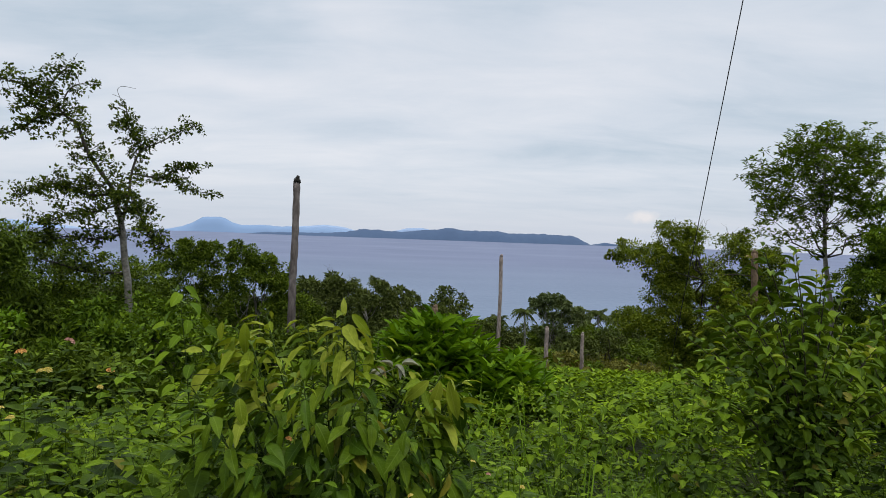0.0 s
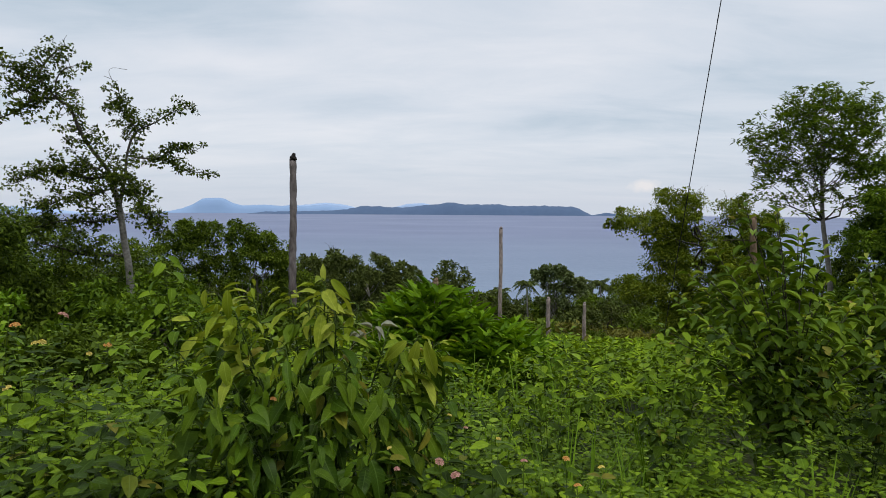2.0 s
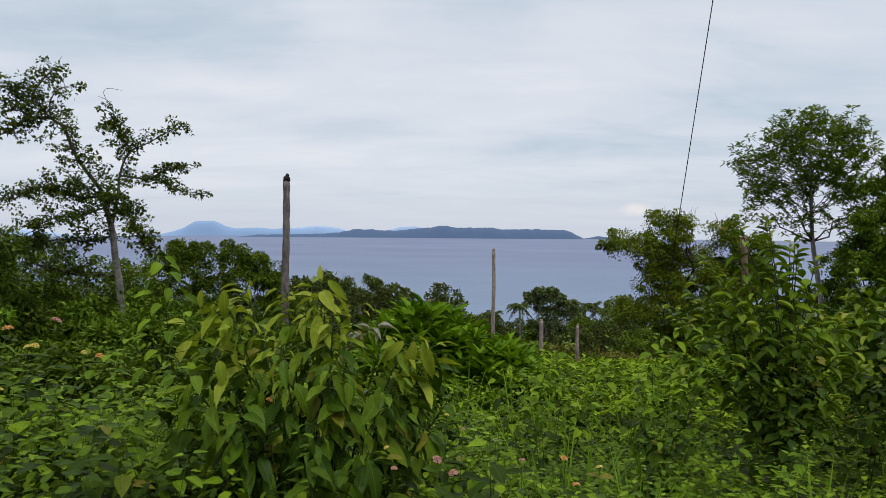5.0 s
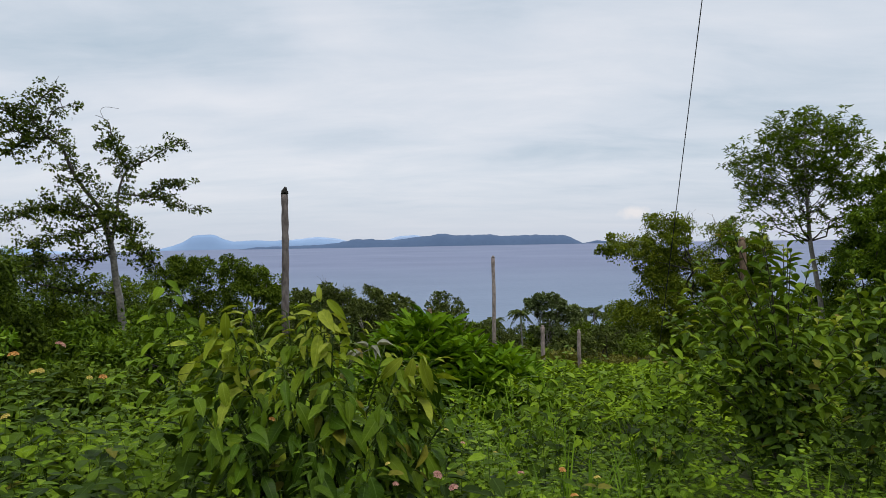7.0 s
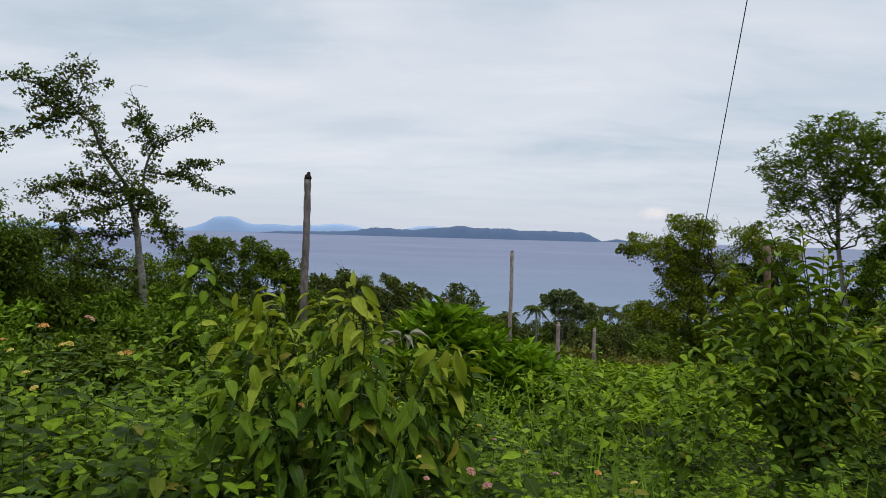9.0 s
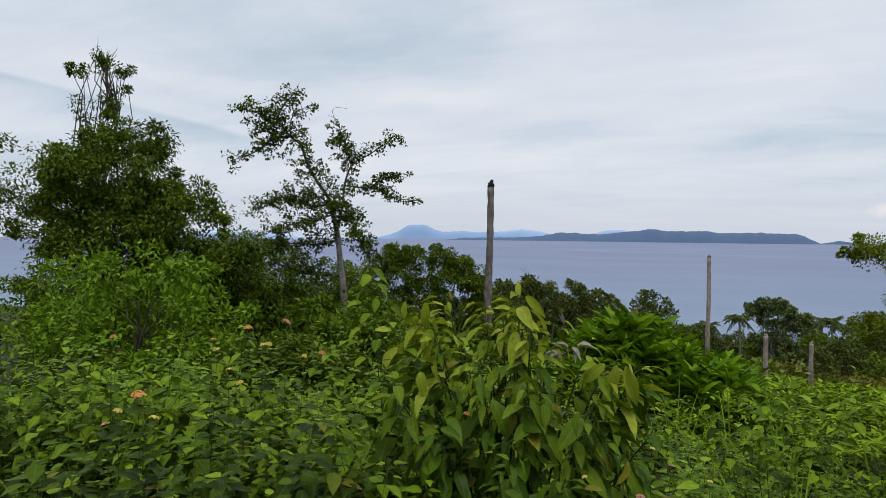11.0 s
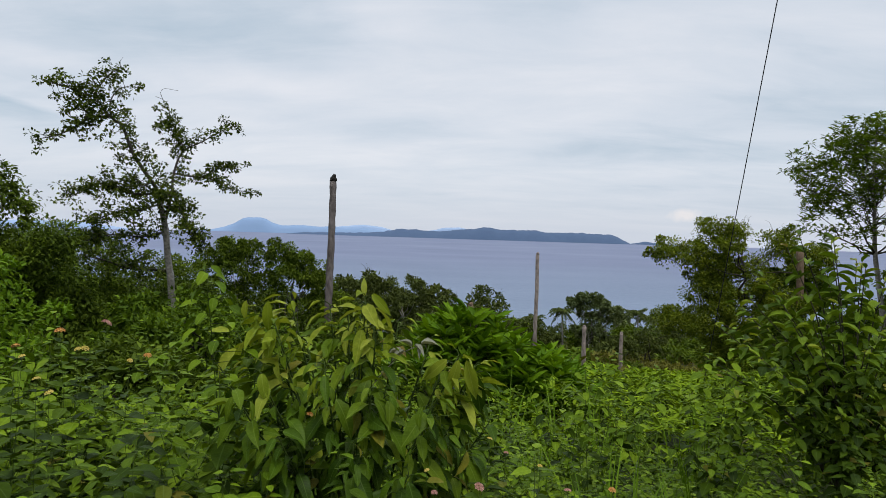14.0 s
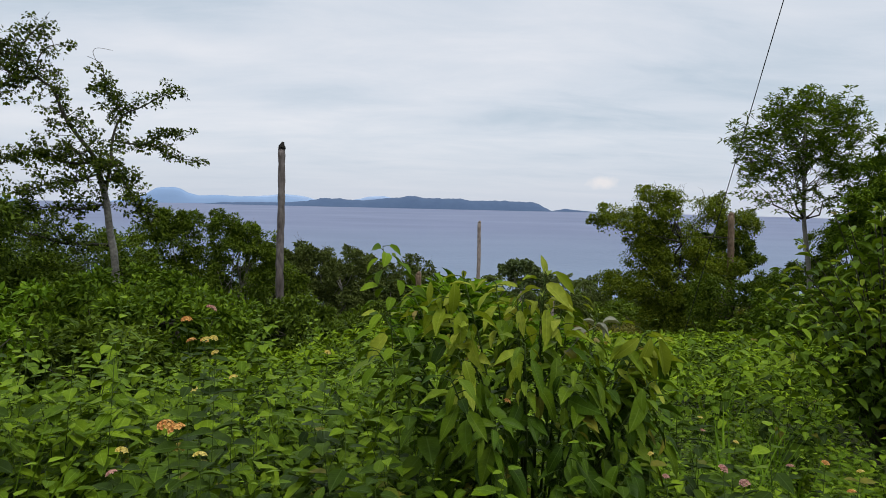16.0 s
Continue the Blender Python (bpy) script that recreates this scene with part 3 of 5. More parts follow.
trunk_post("wooden_post", 6.8, 43.3, -4.7, 0.15, -0.02, M_PALEPOST, "short pale grey trunk post before dark trees")
trunk_post("wooden_post", 13.35, 62.0, -7.9, 0.18, -0.01, M_PALEPOST, "far grey trunk post at the edge of a field")
trunk_post("wooden_post", 11.86, 24.8, 1.3, 0.135, -0.04, M_TANPOST, "thick tan bare trunk stump beside a leafy tree")
trunk_post("wooden_post", -0.62, 26.1, -1.45, 0.13, 0.0, M_TANPOST, "short tan broken trunk stump among bushes")

wire = thing("guy_wire", 3.45, 10.45, gz(3.45, 10.45), "thin black guy cable slanting steeply down to the ground", "cable")
wp = np.array([(2.9356 + 0.20173 * (y - 8.0136), y, 1.4569 - 1.23834 * (y - 8.0136)) for y in np.linspace(-3.0, 10.5, 40)]) - np.array(wire.location)
part("cable", tri_mesh("cable", *tube(wp, [0.0048, 0.0048], 6)[:2], M_WIRE), wire)


# ---------------------------------------------------------------- trees
def clump_leaves(centers, radii, per, size, up=0.35, droop=0.25, shape=LO, aspect=0.5, flat=0.75):
    """Leaves round clump centres, thicker towards each clump's upper outside."""
    n = len(centers) * per
    c, r = np.repeat(centers, per, 0), np.repeat(radii, per)
    d = unit(rng.normal(0, 1, (n, 3)) + (0, 0, up))
    rad = r * rng.uniform(0.15, 1, n) ** 0.5
    P = c + d * rad[:, None] * (1, 1, flat)
    D = d + rng.normal(0, 0.6, (n, 3)) + (0, 0, -droop)
    N = np.array((0, 0, 1.0)) + 0.5 * d + rng.normal(0, 0.45, (n, 3))
    L = size * rng.uniform(0.65, 1.25, n)
    return scatter_leaves(P, D, N, L, L * aspect, shape)


def crown_clumps(center, radii, count, low=-0.5):
    d = unit(rng.normal(0, 1, (count * 3, 3)))
    d = d[d[:, 2] > low][:count]
    return np.array(center) + d * np.array(radii) * (rng.uniform(0.25, 1.0, (len(d), 1)) ** 0.45)


def leafy_tree(name, x, y, h, crown_at, radii, clumps, per, size, leaf_mat, label, trunk_r=0.1, bark=None, category="tree", clump_r=0.3, droop=0.25, aspect=0.5, low=-0.6, group="", shape=LO, limbs=9, z=None, lobes=(), bare=0):
    """A tree or bush: crooked trunk, limbs to the clumps, and a crown of clumped leaves. crown_at and radii are from the foot."""
    ob = thing(name, x, y, gz(x, y) if z is None else z, label, category, group)
    c = crown_clumps(crown_at, radii, clumps, low)
    if lobes:
        c = np.concatenate([crown_clumps(q[:3], q[3:6], q[6], -0.9) for q in lobes])
    top = np.array(crown_at) + (0, 0, radii[2] * 0.35)
    spine = bent((0, 0, -0.7), top, 7, 0.22)
    wood = [tube(smooth_line(spine, 2), [trunk_r, trunk_r * 0.75, trunk_r * 0.25], 8, 0.08)]
    for k in rng.permutation(len(c))[: limbs * 2]:
        s = rng.uniform(0.35, 0.95)
        a = spine[int(s * 6)]
        wood.append(tube(bent(a, c[k], 5, 0.25), [trunk_r * 0.3, trunk_r * 0.1], 5))
    high = c[np.argsort(-c[:, 2])][: max(4, len(c) // 5)]
    for k in range(bare):
        q = high[int(rng.integers(0, len(high)))]
        e = q + (rng.normal(0, 0.22), rng.normal(0, 0.22), rng.uniform(0.35, 0.6)) * np.full(3, float(np.mean(radii)) * 0.45)
        wood.append(tube(bent(spine[5], q, 4, 0.2), [trunk_r * 0.25, trunk_r * 0.12], 4))
        line = bent(q, e, 5, 0.3)
        wood.append(tube(line, [trunk_r * 0.12, trunk_r * 0.05], 4))
        for i in (2, 3, 4):
            wood.append(tube(bent(line[i], line[i] + (e - q) * 0.5 + rng.normal(0, 0.2, 3) * np.linalg.norm(e - q), 3, 0.3), [trunk_r * 0.07, trunk_r * 0.03], 3))
    part("trunk", tri_mesh("trunk", *join(wood)[:2], bark or M_DARKBARK), ob)
    mid = np.array(crown_at)
    stray = c[rng.permutation(len(c))[: len(c) // 2]]
    stray = stray + (stray - mid) * rng.uniform(0.02, 0.12, (len(stray), 1)) + rng.normal(0, 0.1, stray.shape) * min(1.3, float(np.mean(radii))) * 0.6
    rad = np.concatenate([clump_r * rng.uniform(0.5, 1.25, len(c)), clump_r * rng.uniform(0.2, 0.5, len(stray))]) * float(np.mean(radii))
    c = np.concatenate([c, stray])
    if y < 35 and size > 0.1:
        per, size = per * 2.3, size * 0.7
    per = int(per * 0.72)
    part("crown", tri_mesh("crown", *clump_leaves(c, rad, per, size, 0.35, droop, shape, aspect)[:2], leaf_mat), ob)
    return ob


def gnarled_tree():
    """The open, crooked tree with tufted branches. Heights from the path."""
    x, y = -8.09, 15.6
    ob = thing("tree", x, y, gz(x, y), "tall open crooked tree with pale trunk and tufted leaves", "tree")
    foot = np.array((0, 0, ob.location.z))
    # points of a limb, its two radii, tufts along it, how far they reach out
    limbs = {
        "trunk": ([(0.1, 0, -2.5), (0.06, 0, -1.44), (0.01, 0, -0.01), (-0.09, 0, 0.71), (-0.17, 0, 1.43), (-0.29, 0, 1.97), (-0.39, -0.05, 2.45)], (0.105, 0.06), 0, 0),
        "left": ([(-0.39, -0.05, 2.45), (-0.65, -0.1, 2.82), (-0.94, -0.1, 3.21), (-1.08, -0.15, 3.56), (-1.24, -0.2, 4.0), (-1.56, -0.2, 4.23), (-1.82, -0.2, 4.54), (-2.0, -0.2, 4.79)], (0.052, 0.022), 62, 0.34),
        "top": ([(-2.0, -0.2, 4.79), (-1.92, -0.1, 5.02), (-1.75, 0, 5.33), (-1.5, 0, 5.47)], (0.025, 0.009), 18, 0.26),
        "upper_left": ([(-1.94, -0.2, 4.72), (-2.21, -0.4, 4.79), (-2.55, -0.5, 4.91), (-3.04, -0.6, 5.03)], (0.025, 0.008), 28, 0.24),
        "crown_left": ([(-1.56, -0.2, 4.23), (-1.5, -0.3, 4.6), (-1.3, -0.3, 4.9), (-1.05, -0.3, 4.98)], (0.02, 0.008), 15, 0.26),
        "far_left": ([(-1.56, -0.2, 4.23), (-1.87, -0.4, 4.19), (-2.09, -0.5, 4.05), (-2.31, -0.6, 3.84), (-2.66, -0.7, 3.66), (-3.1, -0.8, 3.54)], (0.035, 0.009), 26, 0.2),
        "inner_left": ([(-1.87, -0.4, 4.19), (-2.15, -0.5, 4.35), (-2.45, -0.6, 4.28)], (0.016, 0.006), 14, 0.22),
        "right": ([(-0.19, 0, 1.57), (-0.18, 0.3, 2.37), (-0.25, 0.5, 2.82), (-0.17, 0.6, 3.28), (-0.03, 0.7, 3.56), (0.37, 0.8, 3.78), (0.87, 0.9, 4.1), (1.24, 1.0, 4.27)], (0.04, 0.009), 40, 0.22),
        "right_low": ([(-0.24, 0.5, 2.9), (0.11, 0.7, 2.85), (0.51, 0.9, 2.82), (0.82, 1.0, 2.68), (1.15, 1.05, 2.54), (1.84, 1.1, 2.48)], (0.03, 0.007), 26, 0.15),
        "right_spur": ([(0.37, 0.8, 2.83), (0.66, 0.9, 3.02), (0.97, 1.0, 3.15), (1.39, 1.0, 3.06)], (0.018, 0.006), 20, 0.16),
        "bare": ([(-0.03, 0.7, 3.57), (-0.25, 0.7, 3.84), (-0.45, 0.75, 4.09), (-0.54, 0.8, 4.43), (-0.6, 0.85, 4.74), (-0.78, 0.9, 4.9), (-0.99, 0.9, 4.99)], (0.02, 0.005), 34, 0.26),
        "twig": ([(-0.78, 0.9, 4.9), (-0.85, 0.9, 5.1), (-0.73, 0.9, 5.2), (-0.37, 0.9, 5.15)], (0.007, 0.004), 0, 0),
        "top_twig": ([(-1.57, 0, 5.44), (-1.44, 0, 5.55), (-1.45, 0, 5.67), (-1.38, 0, 5.78)], (0.008, 0.004), 0, 0),
        "mid_left": ([(-0.45, 0, 2.31), (-0.91, -0.4, 2.3), (-1.36, -0.6, 2.51), (-1.74, -0.7, 2.45), (-2.25, -0.7, 2.15)], (0.035, 0.009), 64, 0.26),
        "mid_left_low": ([(-0.33, 0, 2.06), (-0.77, -0.4, 1.85), (-1.22, -0.6, 1.78), (-1.81, -0.6, 1.51)], (0.03, 0.009), 44, 0.28),
        "low_left": ([(-0.2, 0, 1.35), (-0.62, -0.3, 1.22), (-1.28, -0.5, 1.26), (-2.14, -0.6, 1.01)], (0.03, 0.009), 48, 0.28),
        "foot_left": ([(-0.02, 0, 0.37), (-0.68, 0.2, 0.36), (-1.4, 0.4, 0.36), (-2.0, 0.4, 0.54), (-2.6, 0.4, 0.65)], (0.045, 0.012), 46, 0.3),
        "low_right": ([(-0.19, 0, 1.86), (0.29, -0.3, 2.02), (0.61, -0.5, 1.64), (0.88, -0.6, 1.27), (1.3, -0.6, 1.07)], (0.035, 0.01), 62, 0.24),
        "inner": ([(-0.39, -0.05, 2.2), (-0.2, -0.3, 2.4), (0.05, -0.4, 2.3), (0.3, -0.4, 2.25)], (0.025, 0.008), 26, 0.26),
        "collar": ([(-0.5, -0.1, 2.6), (-0.6, -0.35, 2.5), (-0.75, -0.4, 2.7)], (0.02, 0.008), 18, 0.26),
    }
    wood, pale, tufts = [], [], []
    for key, (pts, r, count, reach) in limbs.items():
        line = smooth_line(np.array(pts, float) - foot, 4)
        (pale if key == "trunk" else wood).append(tube(line, r, 9 if key == "trunk" else 6, 0.08))
        stop = 0.6 if key == "bare" else 1.0
        for k in range(count):
            f = stop * (0.12 + 0.88 * (k + rng.uniform(0, 1)) / count)
            p = along(line, f)
            q = p + unit(rng.normal(0, 1, 3) * (1, 1, 0.75) + (0, 0, 0.12)) * reach * rng.uniform(0.2, 1.75)
            tufts.append(q)
            wood.append(tube(bent(p, q, 4, 0.2), [0.009, 0.003], 3))
    part("trunk", tri_mesh("trunk", *join(pale)[:2], M_BARK), ob, "pale grey leaning trunk")
    part("branchwork", tri_mesh("branchwork", *join(wood)[:2], M_DARKBARK), ob, "dark crooked limbs and twigs")
    tufts = np.array(tufts)
    part("crown", tri_mesh("crown", *clump_leaves(tufts, np.full(len(tufts), 0.17) * rng.uniform(0.5, 1.25, len(tufts)), 26, 0.088, 0.3, 0.2, LO, 0.66, 0.5)[:2], M_GNARL), ob)
    return ob


gnarled_tree()


def whorled_tree():
    """The slim tree with a rounded, see-through crown of narrow leaves."""
    x, y = 11.75, 19.4
    ob = thing("tree", x, y, gz(x, y), "slim pale-trunked tree with a rounded airy crown", "tree")
    z0 = -ob.location.z
    fork = (-0.35, 0.0, 1.3 + z0)
    wood = [tube(smooth_line([(0.02, 0, -0.3), (0.0, 0, z0 - 1.0), (-0.2, 0, z0 + 0.4), fork, (-0.42, 0, z0 + 2.4), (-0.5, 0, z0 + 3.6), (-0.45, 0.05, z0 + 4.9)], 4), [0.085, 0.062, 0.026], 9, 0.05)]
    ends = []
    for k in range(58):
        a, up = k * 2.4, 1 - 1.5 * (k + 0.5) / 58
        rad = math.sqrt(1 - up * up) * rng.uniform(0.8, 1.0) * (0.55 if k % 5 == 4 else 0.95)
        end = np.array((-0.5 + 2.1 * rad * math.cos(a), 1.9 * rad * math.sin(a), z0 + 3.6 + 1.6 * up))
        start = np.array((-0.42, 0, z0 + 1.6 + 2.6 * rng.uniform(0.1, 0.95)))
        if start[2] > end[2] - 0.3:
            start[2] = max(z0 + 1.3, end[2] - 0.9)
        line = bent(start, end, 6, 0.25)
        wood.append(tube(line, [0.014, 0.004], 5))
        for _ in range(14):
            tip = line[int(rng.integers(4, 6))]
            e = tip + np.clip(rng.normal(0, 0.22, 3), -0.4, 0.4) * (1.2, 1.2, 0.8)
            ends.append(e)
            wood.append(tube([tip, (tip + e) / 2 - (0, 0, 0.03), e], [0.005, 0.003], 3))
    for e in ((-1.45, 0.2, z0 + 1.8), (-0.95, -0.3, z0 + 2.0), (0.6, 0.2, z0 + 1.9), (-2.0, 0.0, z0 + 2.4), (1.3, 0.1, z0 + 2.5), (-0.9, 0.4, z0 + 2.7)):
        wood.append(tube(bent(fork, e, 5, 0.2), [0.03, 0.008], 5))
        ends += [np.array(e) + rng.normal(0, 0.34, 3) * (1.2, 1, 0.6) for _ in range(22)]
    part("trunk", tri_mesh("trunk", *wood[0][:2], M_BARK), ob, "smooth pale grey trunk")
    part("branchwork", tri_mesh("branchwork", *join(wood[1:])[:2], M_DARKBARK), ob, "thin dark spreading branches")
    ends = np.array(ends)
    part("crown", tri_mesh("crown", *whorls(ends, 13, 0.165, 0.32, 0.15, LO, 0.4, 0.5)[:2], M_AIRY), ob)
    return ob


def whorls(tips, per, size, aspect, lift=0.35, shape=LO, ruffle=0.42, spread=0.35):
    """Rosettes of narrow leaves spreading round each tip."""
    n = len(tips) * per
    c = np.repeat(tips, per, 0)
    a = rng.uniform(0, 2 * np.pi, n)
    D = np.stack([np.cos(a), np.sin(a), rng.normal(lift, spread, n)], 1)
    P = c + D * 0.02 + rng.normal(0, 0.03, (n, 3))
    N = np.array((0, 0, 1.0)) + rng.normal(0, ruffle, (n, 3)) - 0.4 * D
    L = size * rng.uniform(0.7, 1.2, n)
    return scatter_leaves(P, D, N, L, L * aspect, shape)


whorled_tree()

# tall trees on both sides
leafy_tree("tree", -11.6, 11.0, 5.5, (0, 0, 4.0), (2.6, 2.6, 2.0), 0, 100, 0.14, M_DARK, "broad dense dark green tree overhanging the slope", 0.16, None, "tree", 0.17, 0.5, 0.45, lobes=[(0.1, 0, 4.5, 1.5, 1.5, 1.25, 90), (1.6, 0.2, 3.55, 1.1, 1.1, 0.9, 50), (2.8, 0.4, 2.6, 0.8, 0.8, 0.8, 34), (-2.7, -0.5, 4.1, 2.0, 2.0, 1.6, 60), (0.8, -0.6, 1.7, 2.1, 1.7, 1.2, 80), (2.6, 1.0, 1.5, 1.1, 1.0, 0.9, 40), (0.3, -0.4, 3.2, 1.6, 1.3, 0.9, 60)])
leafy_tree("tree", -14.5, 13.6, 8.0, (0, 0, 7.4), (0.9, 0.9, 1.25), 26, 34, 0.13, M_DARK, "tall thin tree with sparse dark twigs", 0.09, M_DARKBARK, "tree", 0.2, 0.2, 0.5, bare=12)
leafy_tree("tree", 9.75, 25.7, 6.5, (0.3, 0, 4.2), (2.7, 2.4, 2.2), 0, 80, 0.155, M_YELLOWTREE, "bushy olive-green tree with an uneven crown", 0.1, M_DARKBARK, "tree", 0.18, 0.3, 0.52, lobes=[(-2.1, 0, 5.1, 0.95, 0.9, 0.6, 24), (-0.5, 0, 5.6, 1.15, 1.0, 0.75, 34), (2.2, 0.7, 5.4, 0.95, 0.7, 0.7, 22), (0.1, 0.2, 4.1, 1.5, 1.0, 1.2, 56), (-0.7, 0, 3.3, 1.0, 1.0, 1.0, 36), (-1.6, 0, 2.3, 0.9, 0.9, 0.5, 20), (0.9, 0, 1.8, 1.6, 1.5, 1.3, 70), (3.0, 0.2, 4.9, 0.7, 0.5, 0.6, 18), (1.7, -1.0, 3.2, 0.8, 0.5, 0.7, 20), (-2.1, 0, 2.5, 0.85, 0.8, 0.35, 18), (-0.1, 0, 1.0, 1.2, 1.1, 1.0, 40), (-0.9, 0, 4.4, 0.9, 0.8, 0.7, 26)], bare=7, z=-4.05)
leafy_tree("tree", 13.1, 27.6, 5.5, (0, 0, 4.2), (1.5, 1.7, 1.4), 80, 110, 0.19, M_DARK, "dark green tree behind the tan stump", 0.12, M_BARK, "tree", 0.2, 0.3, 0.5)
leafy_tree("tree", 13.1, 17.2, 7.0, (0, 0, 4.3), (2.3, 2.3, 2.3), 0, 100, 0.16, M_MIDGREEN, "dense green tree at the edge of the slope", 0.14, None, "tree", 0.17, 0.35, 0.45, lobes=[(0.1, 0, 5.3, 1.7, 1.7, 1.2, 80), (-1.0, -0.3, 3.8, 1.3, 1.5, 1.3, 70), (1.4, 0, 4.0, 2.0, 2.0, 1.8, 90), (0, 0, 2.0, 2.2, 2.0, 1.3, 80)])
leafy_tree("tree", 15.1, 21.0, 5.0, (-0.4, 0, 3.0), (2.2, 2.0, 1.9), 110, 90, 0.16, M_DARK, "dark green tree beside the slim pale-trunked tree", 0.12, None, "tree", 0.2, 0.35, 0.45, -0.9)
leafy_tree("tree", 14.9, 13.6, 5.0, (0, 0, 2.9), (2.2, 2.2, 1.7), 100, 100, 0.15, M_DARK, "low dark green tree under the dense one", 0.12, None, "tree", 0.22, 0.35, 0.45)
leafy_tree("bush", -6.2, 6.4, 2.4, (0, 0, 1.45), (1.6, 1.1, 0.95), 95, 90, 0.08, M_FEATHER, "bright green feathery bush beside the thicket", 0.05, None, "bush", 0.26, 0.25, 0.42, -0.9, "slope bushes", MID)
leafy_tree("bush", -8.2, 6.9, 2.2, (0, 0, 1.25), (1.3, 1.2, 0.8), 60, 90, 0.09, M_MIDGREEN, "green bush at the end of the thicket", 0.05, None, "bush", 0.26, 0.25, 0.45, -0.9, "slope bushes")

# two lumpy trees beside the tall post
leafy_tree("tree", -8.9, 22.2, 4.65, (0, 0, 3.0), (1.2, 1.1, 1.2), 0, 62, 0.15, M_OLIVE, "olive-green bushy tree with a lumpy top", 0.07, M_BARK, "tree", 0.25, 0.25, 0.52, group="slope bushes", bare=2, lobes=[(-0.3, 0, 4.15, 0.55, 0.6, 0.4, 16), (0.35, 0, 4.2, 0.5, 0.5, 0.35, 14), (-1.2, 0, 3.7, 0.6, 0.6, 0.45, 14), (-0.2, 0, 3.5, 1.0, 0.9, 0.5, 26), (-0.8, -0.2, 2.6, 1.2, 1.0, 0.7, 30), (0.6, 0.2, 2.8, 0.8, 0.8, 0.7, 20), (0, 0, 1.5, 1.4, 1.2, 0.8, 30)])
leafy_tree("tree", -6.9, 21.6, 4.5, (0.2, 0, 2.9), (1.2, 1.1, 1.2), 0, 62, 0.15, M_OLIVE, "rounded olive-green tree beside the tall post", 0.07, M_BARK, "tree", 0.25, 0.25, 0.52, group="slope bushes", bare=1, lobes=[(-0.5, 0, 4.0, 0.6, 0.6, 0.4, 16), (0.3, 0, 3.9, 0.55, 0.55, 0.4, 16), (0.8, 0, 3.3, 0.6, 0.6, 0.45, 16), (1.2, 0, 2.8, 0.5, 0.5, 0.5, 12), (0, 0, 3.2, 1.0, 0.9, 0.6, 26), (0.2, -0.2, 2.2, 1.2, 1.0, 0.7, 30), (-0.3, 0, 1.4, 1.3, 1.1, 0.7, 24)])

# bushes on the slope below the path
for bx, by, bh, br, bm, label in (
    (-5.9, 22.8, 2.9, 1.3, M_OLIVE, "small round green tree behind the tall post"),
    (-4.9, 11.0, 1.9, 1.3, M_MIDGREEN, "wide green bush below the thicket"),
    (-6.7, 12.2, 2.0, 1.5, M_MIDGREEN, "loose green bush on the slope"),
    (-8.6, 12.6, 1.7, 1.6, M_DARK, "dark green bush under the trees"),
    (-11.2, 14.4, 2.7, 1.8, M_OLIVE, "olive bush under the crooked tree"),
    (-13.0, 18.4, 4.2, 2.2, M_DARK, "dark green tree behind the crooked tree"),
    (-11.0, 20.0, 3.7, 1.9, M_OLIVE, "olive bushy tree in the hollow"),
    (-16.0, 20.0, 4.2, 2.2, M_DARK, "wide dark tree further down the slope"),
    (-3.2, 13.5, 1.3, 1.2, M_DARK, "low dark bush by the tall post"),
    (-1.6, 15.5, 1.3, 1.2, M_DARK, "low dark bush on the falling slope"),
    (-8.6, 17.0, 2.5, 1.7, M_DARK, "dark bush round the foot of the crooked tree"),
    (-7.3, 8.6, 1.35, 1.2, M_DARK, "dark green bush behind the lantana thicket"),
    (-5.2, 8.4, 1.2, 1.1, M_DARK, "low dark bush behind the lantana thicket"),
    (10.9, 22.4, 2.9, 1.6, M_OLIVE, "rounded olive bush below the stump"),
    (12.6, 21.4, 2.8, 1.4, M_MIDGREEN, "green bush at the foot of the slim tree"),
    (10.2, 17.8, 1.7, 1.1, M_MIDGREEN, "low green bush on the open slope"),
    (15.8, 20.5, 4.2, 2.0, M_DARK, "dark tree behind the dense green tree"),
):
    leafy_tree("bush" if bh < 3.5 else "tree", bx, by, bh, (0, 0, bh * 0.58), (br, br, bh * 0.46), int(42 * br), 72, 0.17, bm, label, 0.06, None, "bush" if bh < 3.5 else "tree", 0.27, 0.35, 0.48, -0.9, "slope bushes")

# dark wood further down
far_kinds = []
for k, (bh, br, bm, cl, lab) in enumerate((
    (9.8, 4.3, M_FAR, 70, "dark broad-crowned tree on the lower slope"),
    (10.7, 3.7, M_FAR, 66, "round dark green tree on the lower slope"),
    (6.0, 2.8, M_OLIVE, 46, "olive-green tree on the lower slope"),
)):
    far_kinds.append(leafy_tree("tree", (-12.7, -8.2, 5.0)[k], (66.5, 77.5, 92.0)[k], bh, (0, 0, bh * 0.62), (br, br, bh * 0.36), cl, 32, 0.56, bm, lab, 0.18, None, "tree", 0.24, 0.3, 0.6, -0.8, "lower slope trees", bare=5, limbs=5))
spots = [(-16.5, 70), (-5.5, 84), (-21, 62), (-28, 60), (-35, 66), (-26, 76), (-2, 92), (2, 84), (7, 86), (20, 92), (25, 98), (31, 104), (38, 100), (12, 100), (-12, 96), (-20, 100), (-36, 90), (17, 108), (46, 112), (26, 118), (8, 118), (-4, 116), (36, 124), (56, 104), (40, 84), (48, 70), (34, 72), (-45, 74), (-52, 90), (60, 80), (30, 60), (38, 52), (-30, 44), (-24, 40), (-40, 52), (14, 88), (22, 84)]
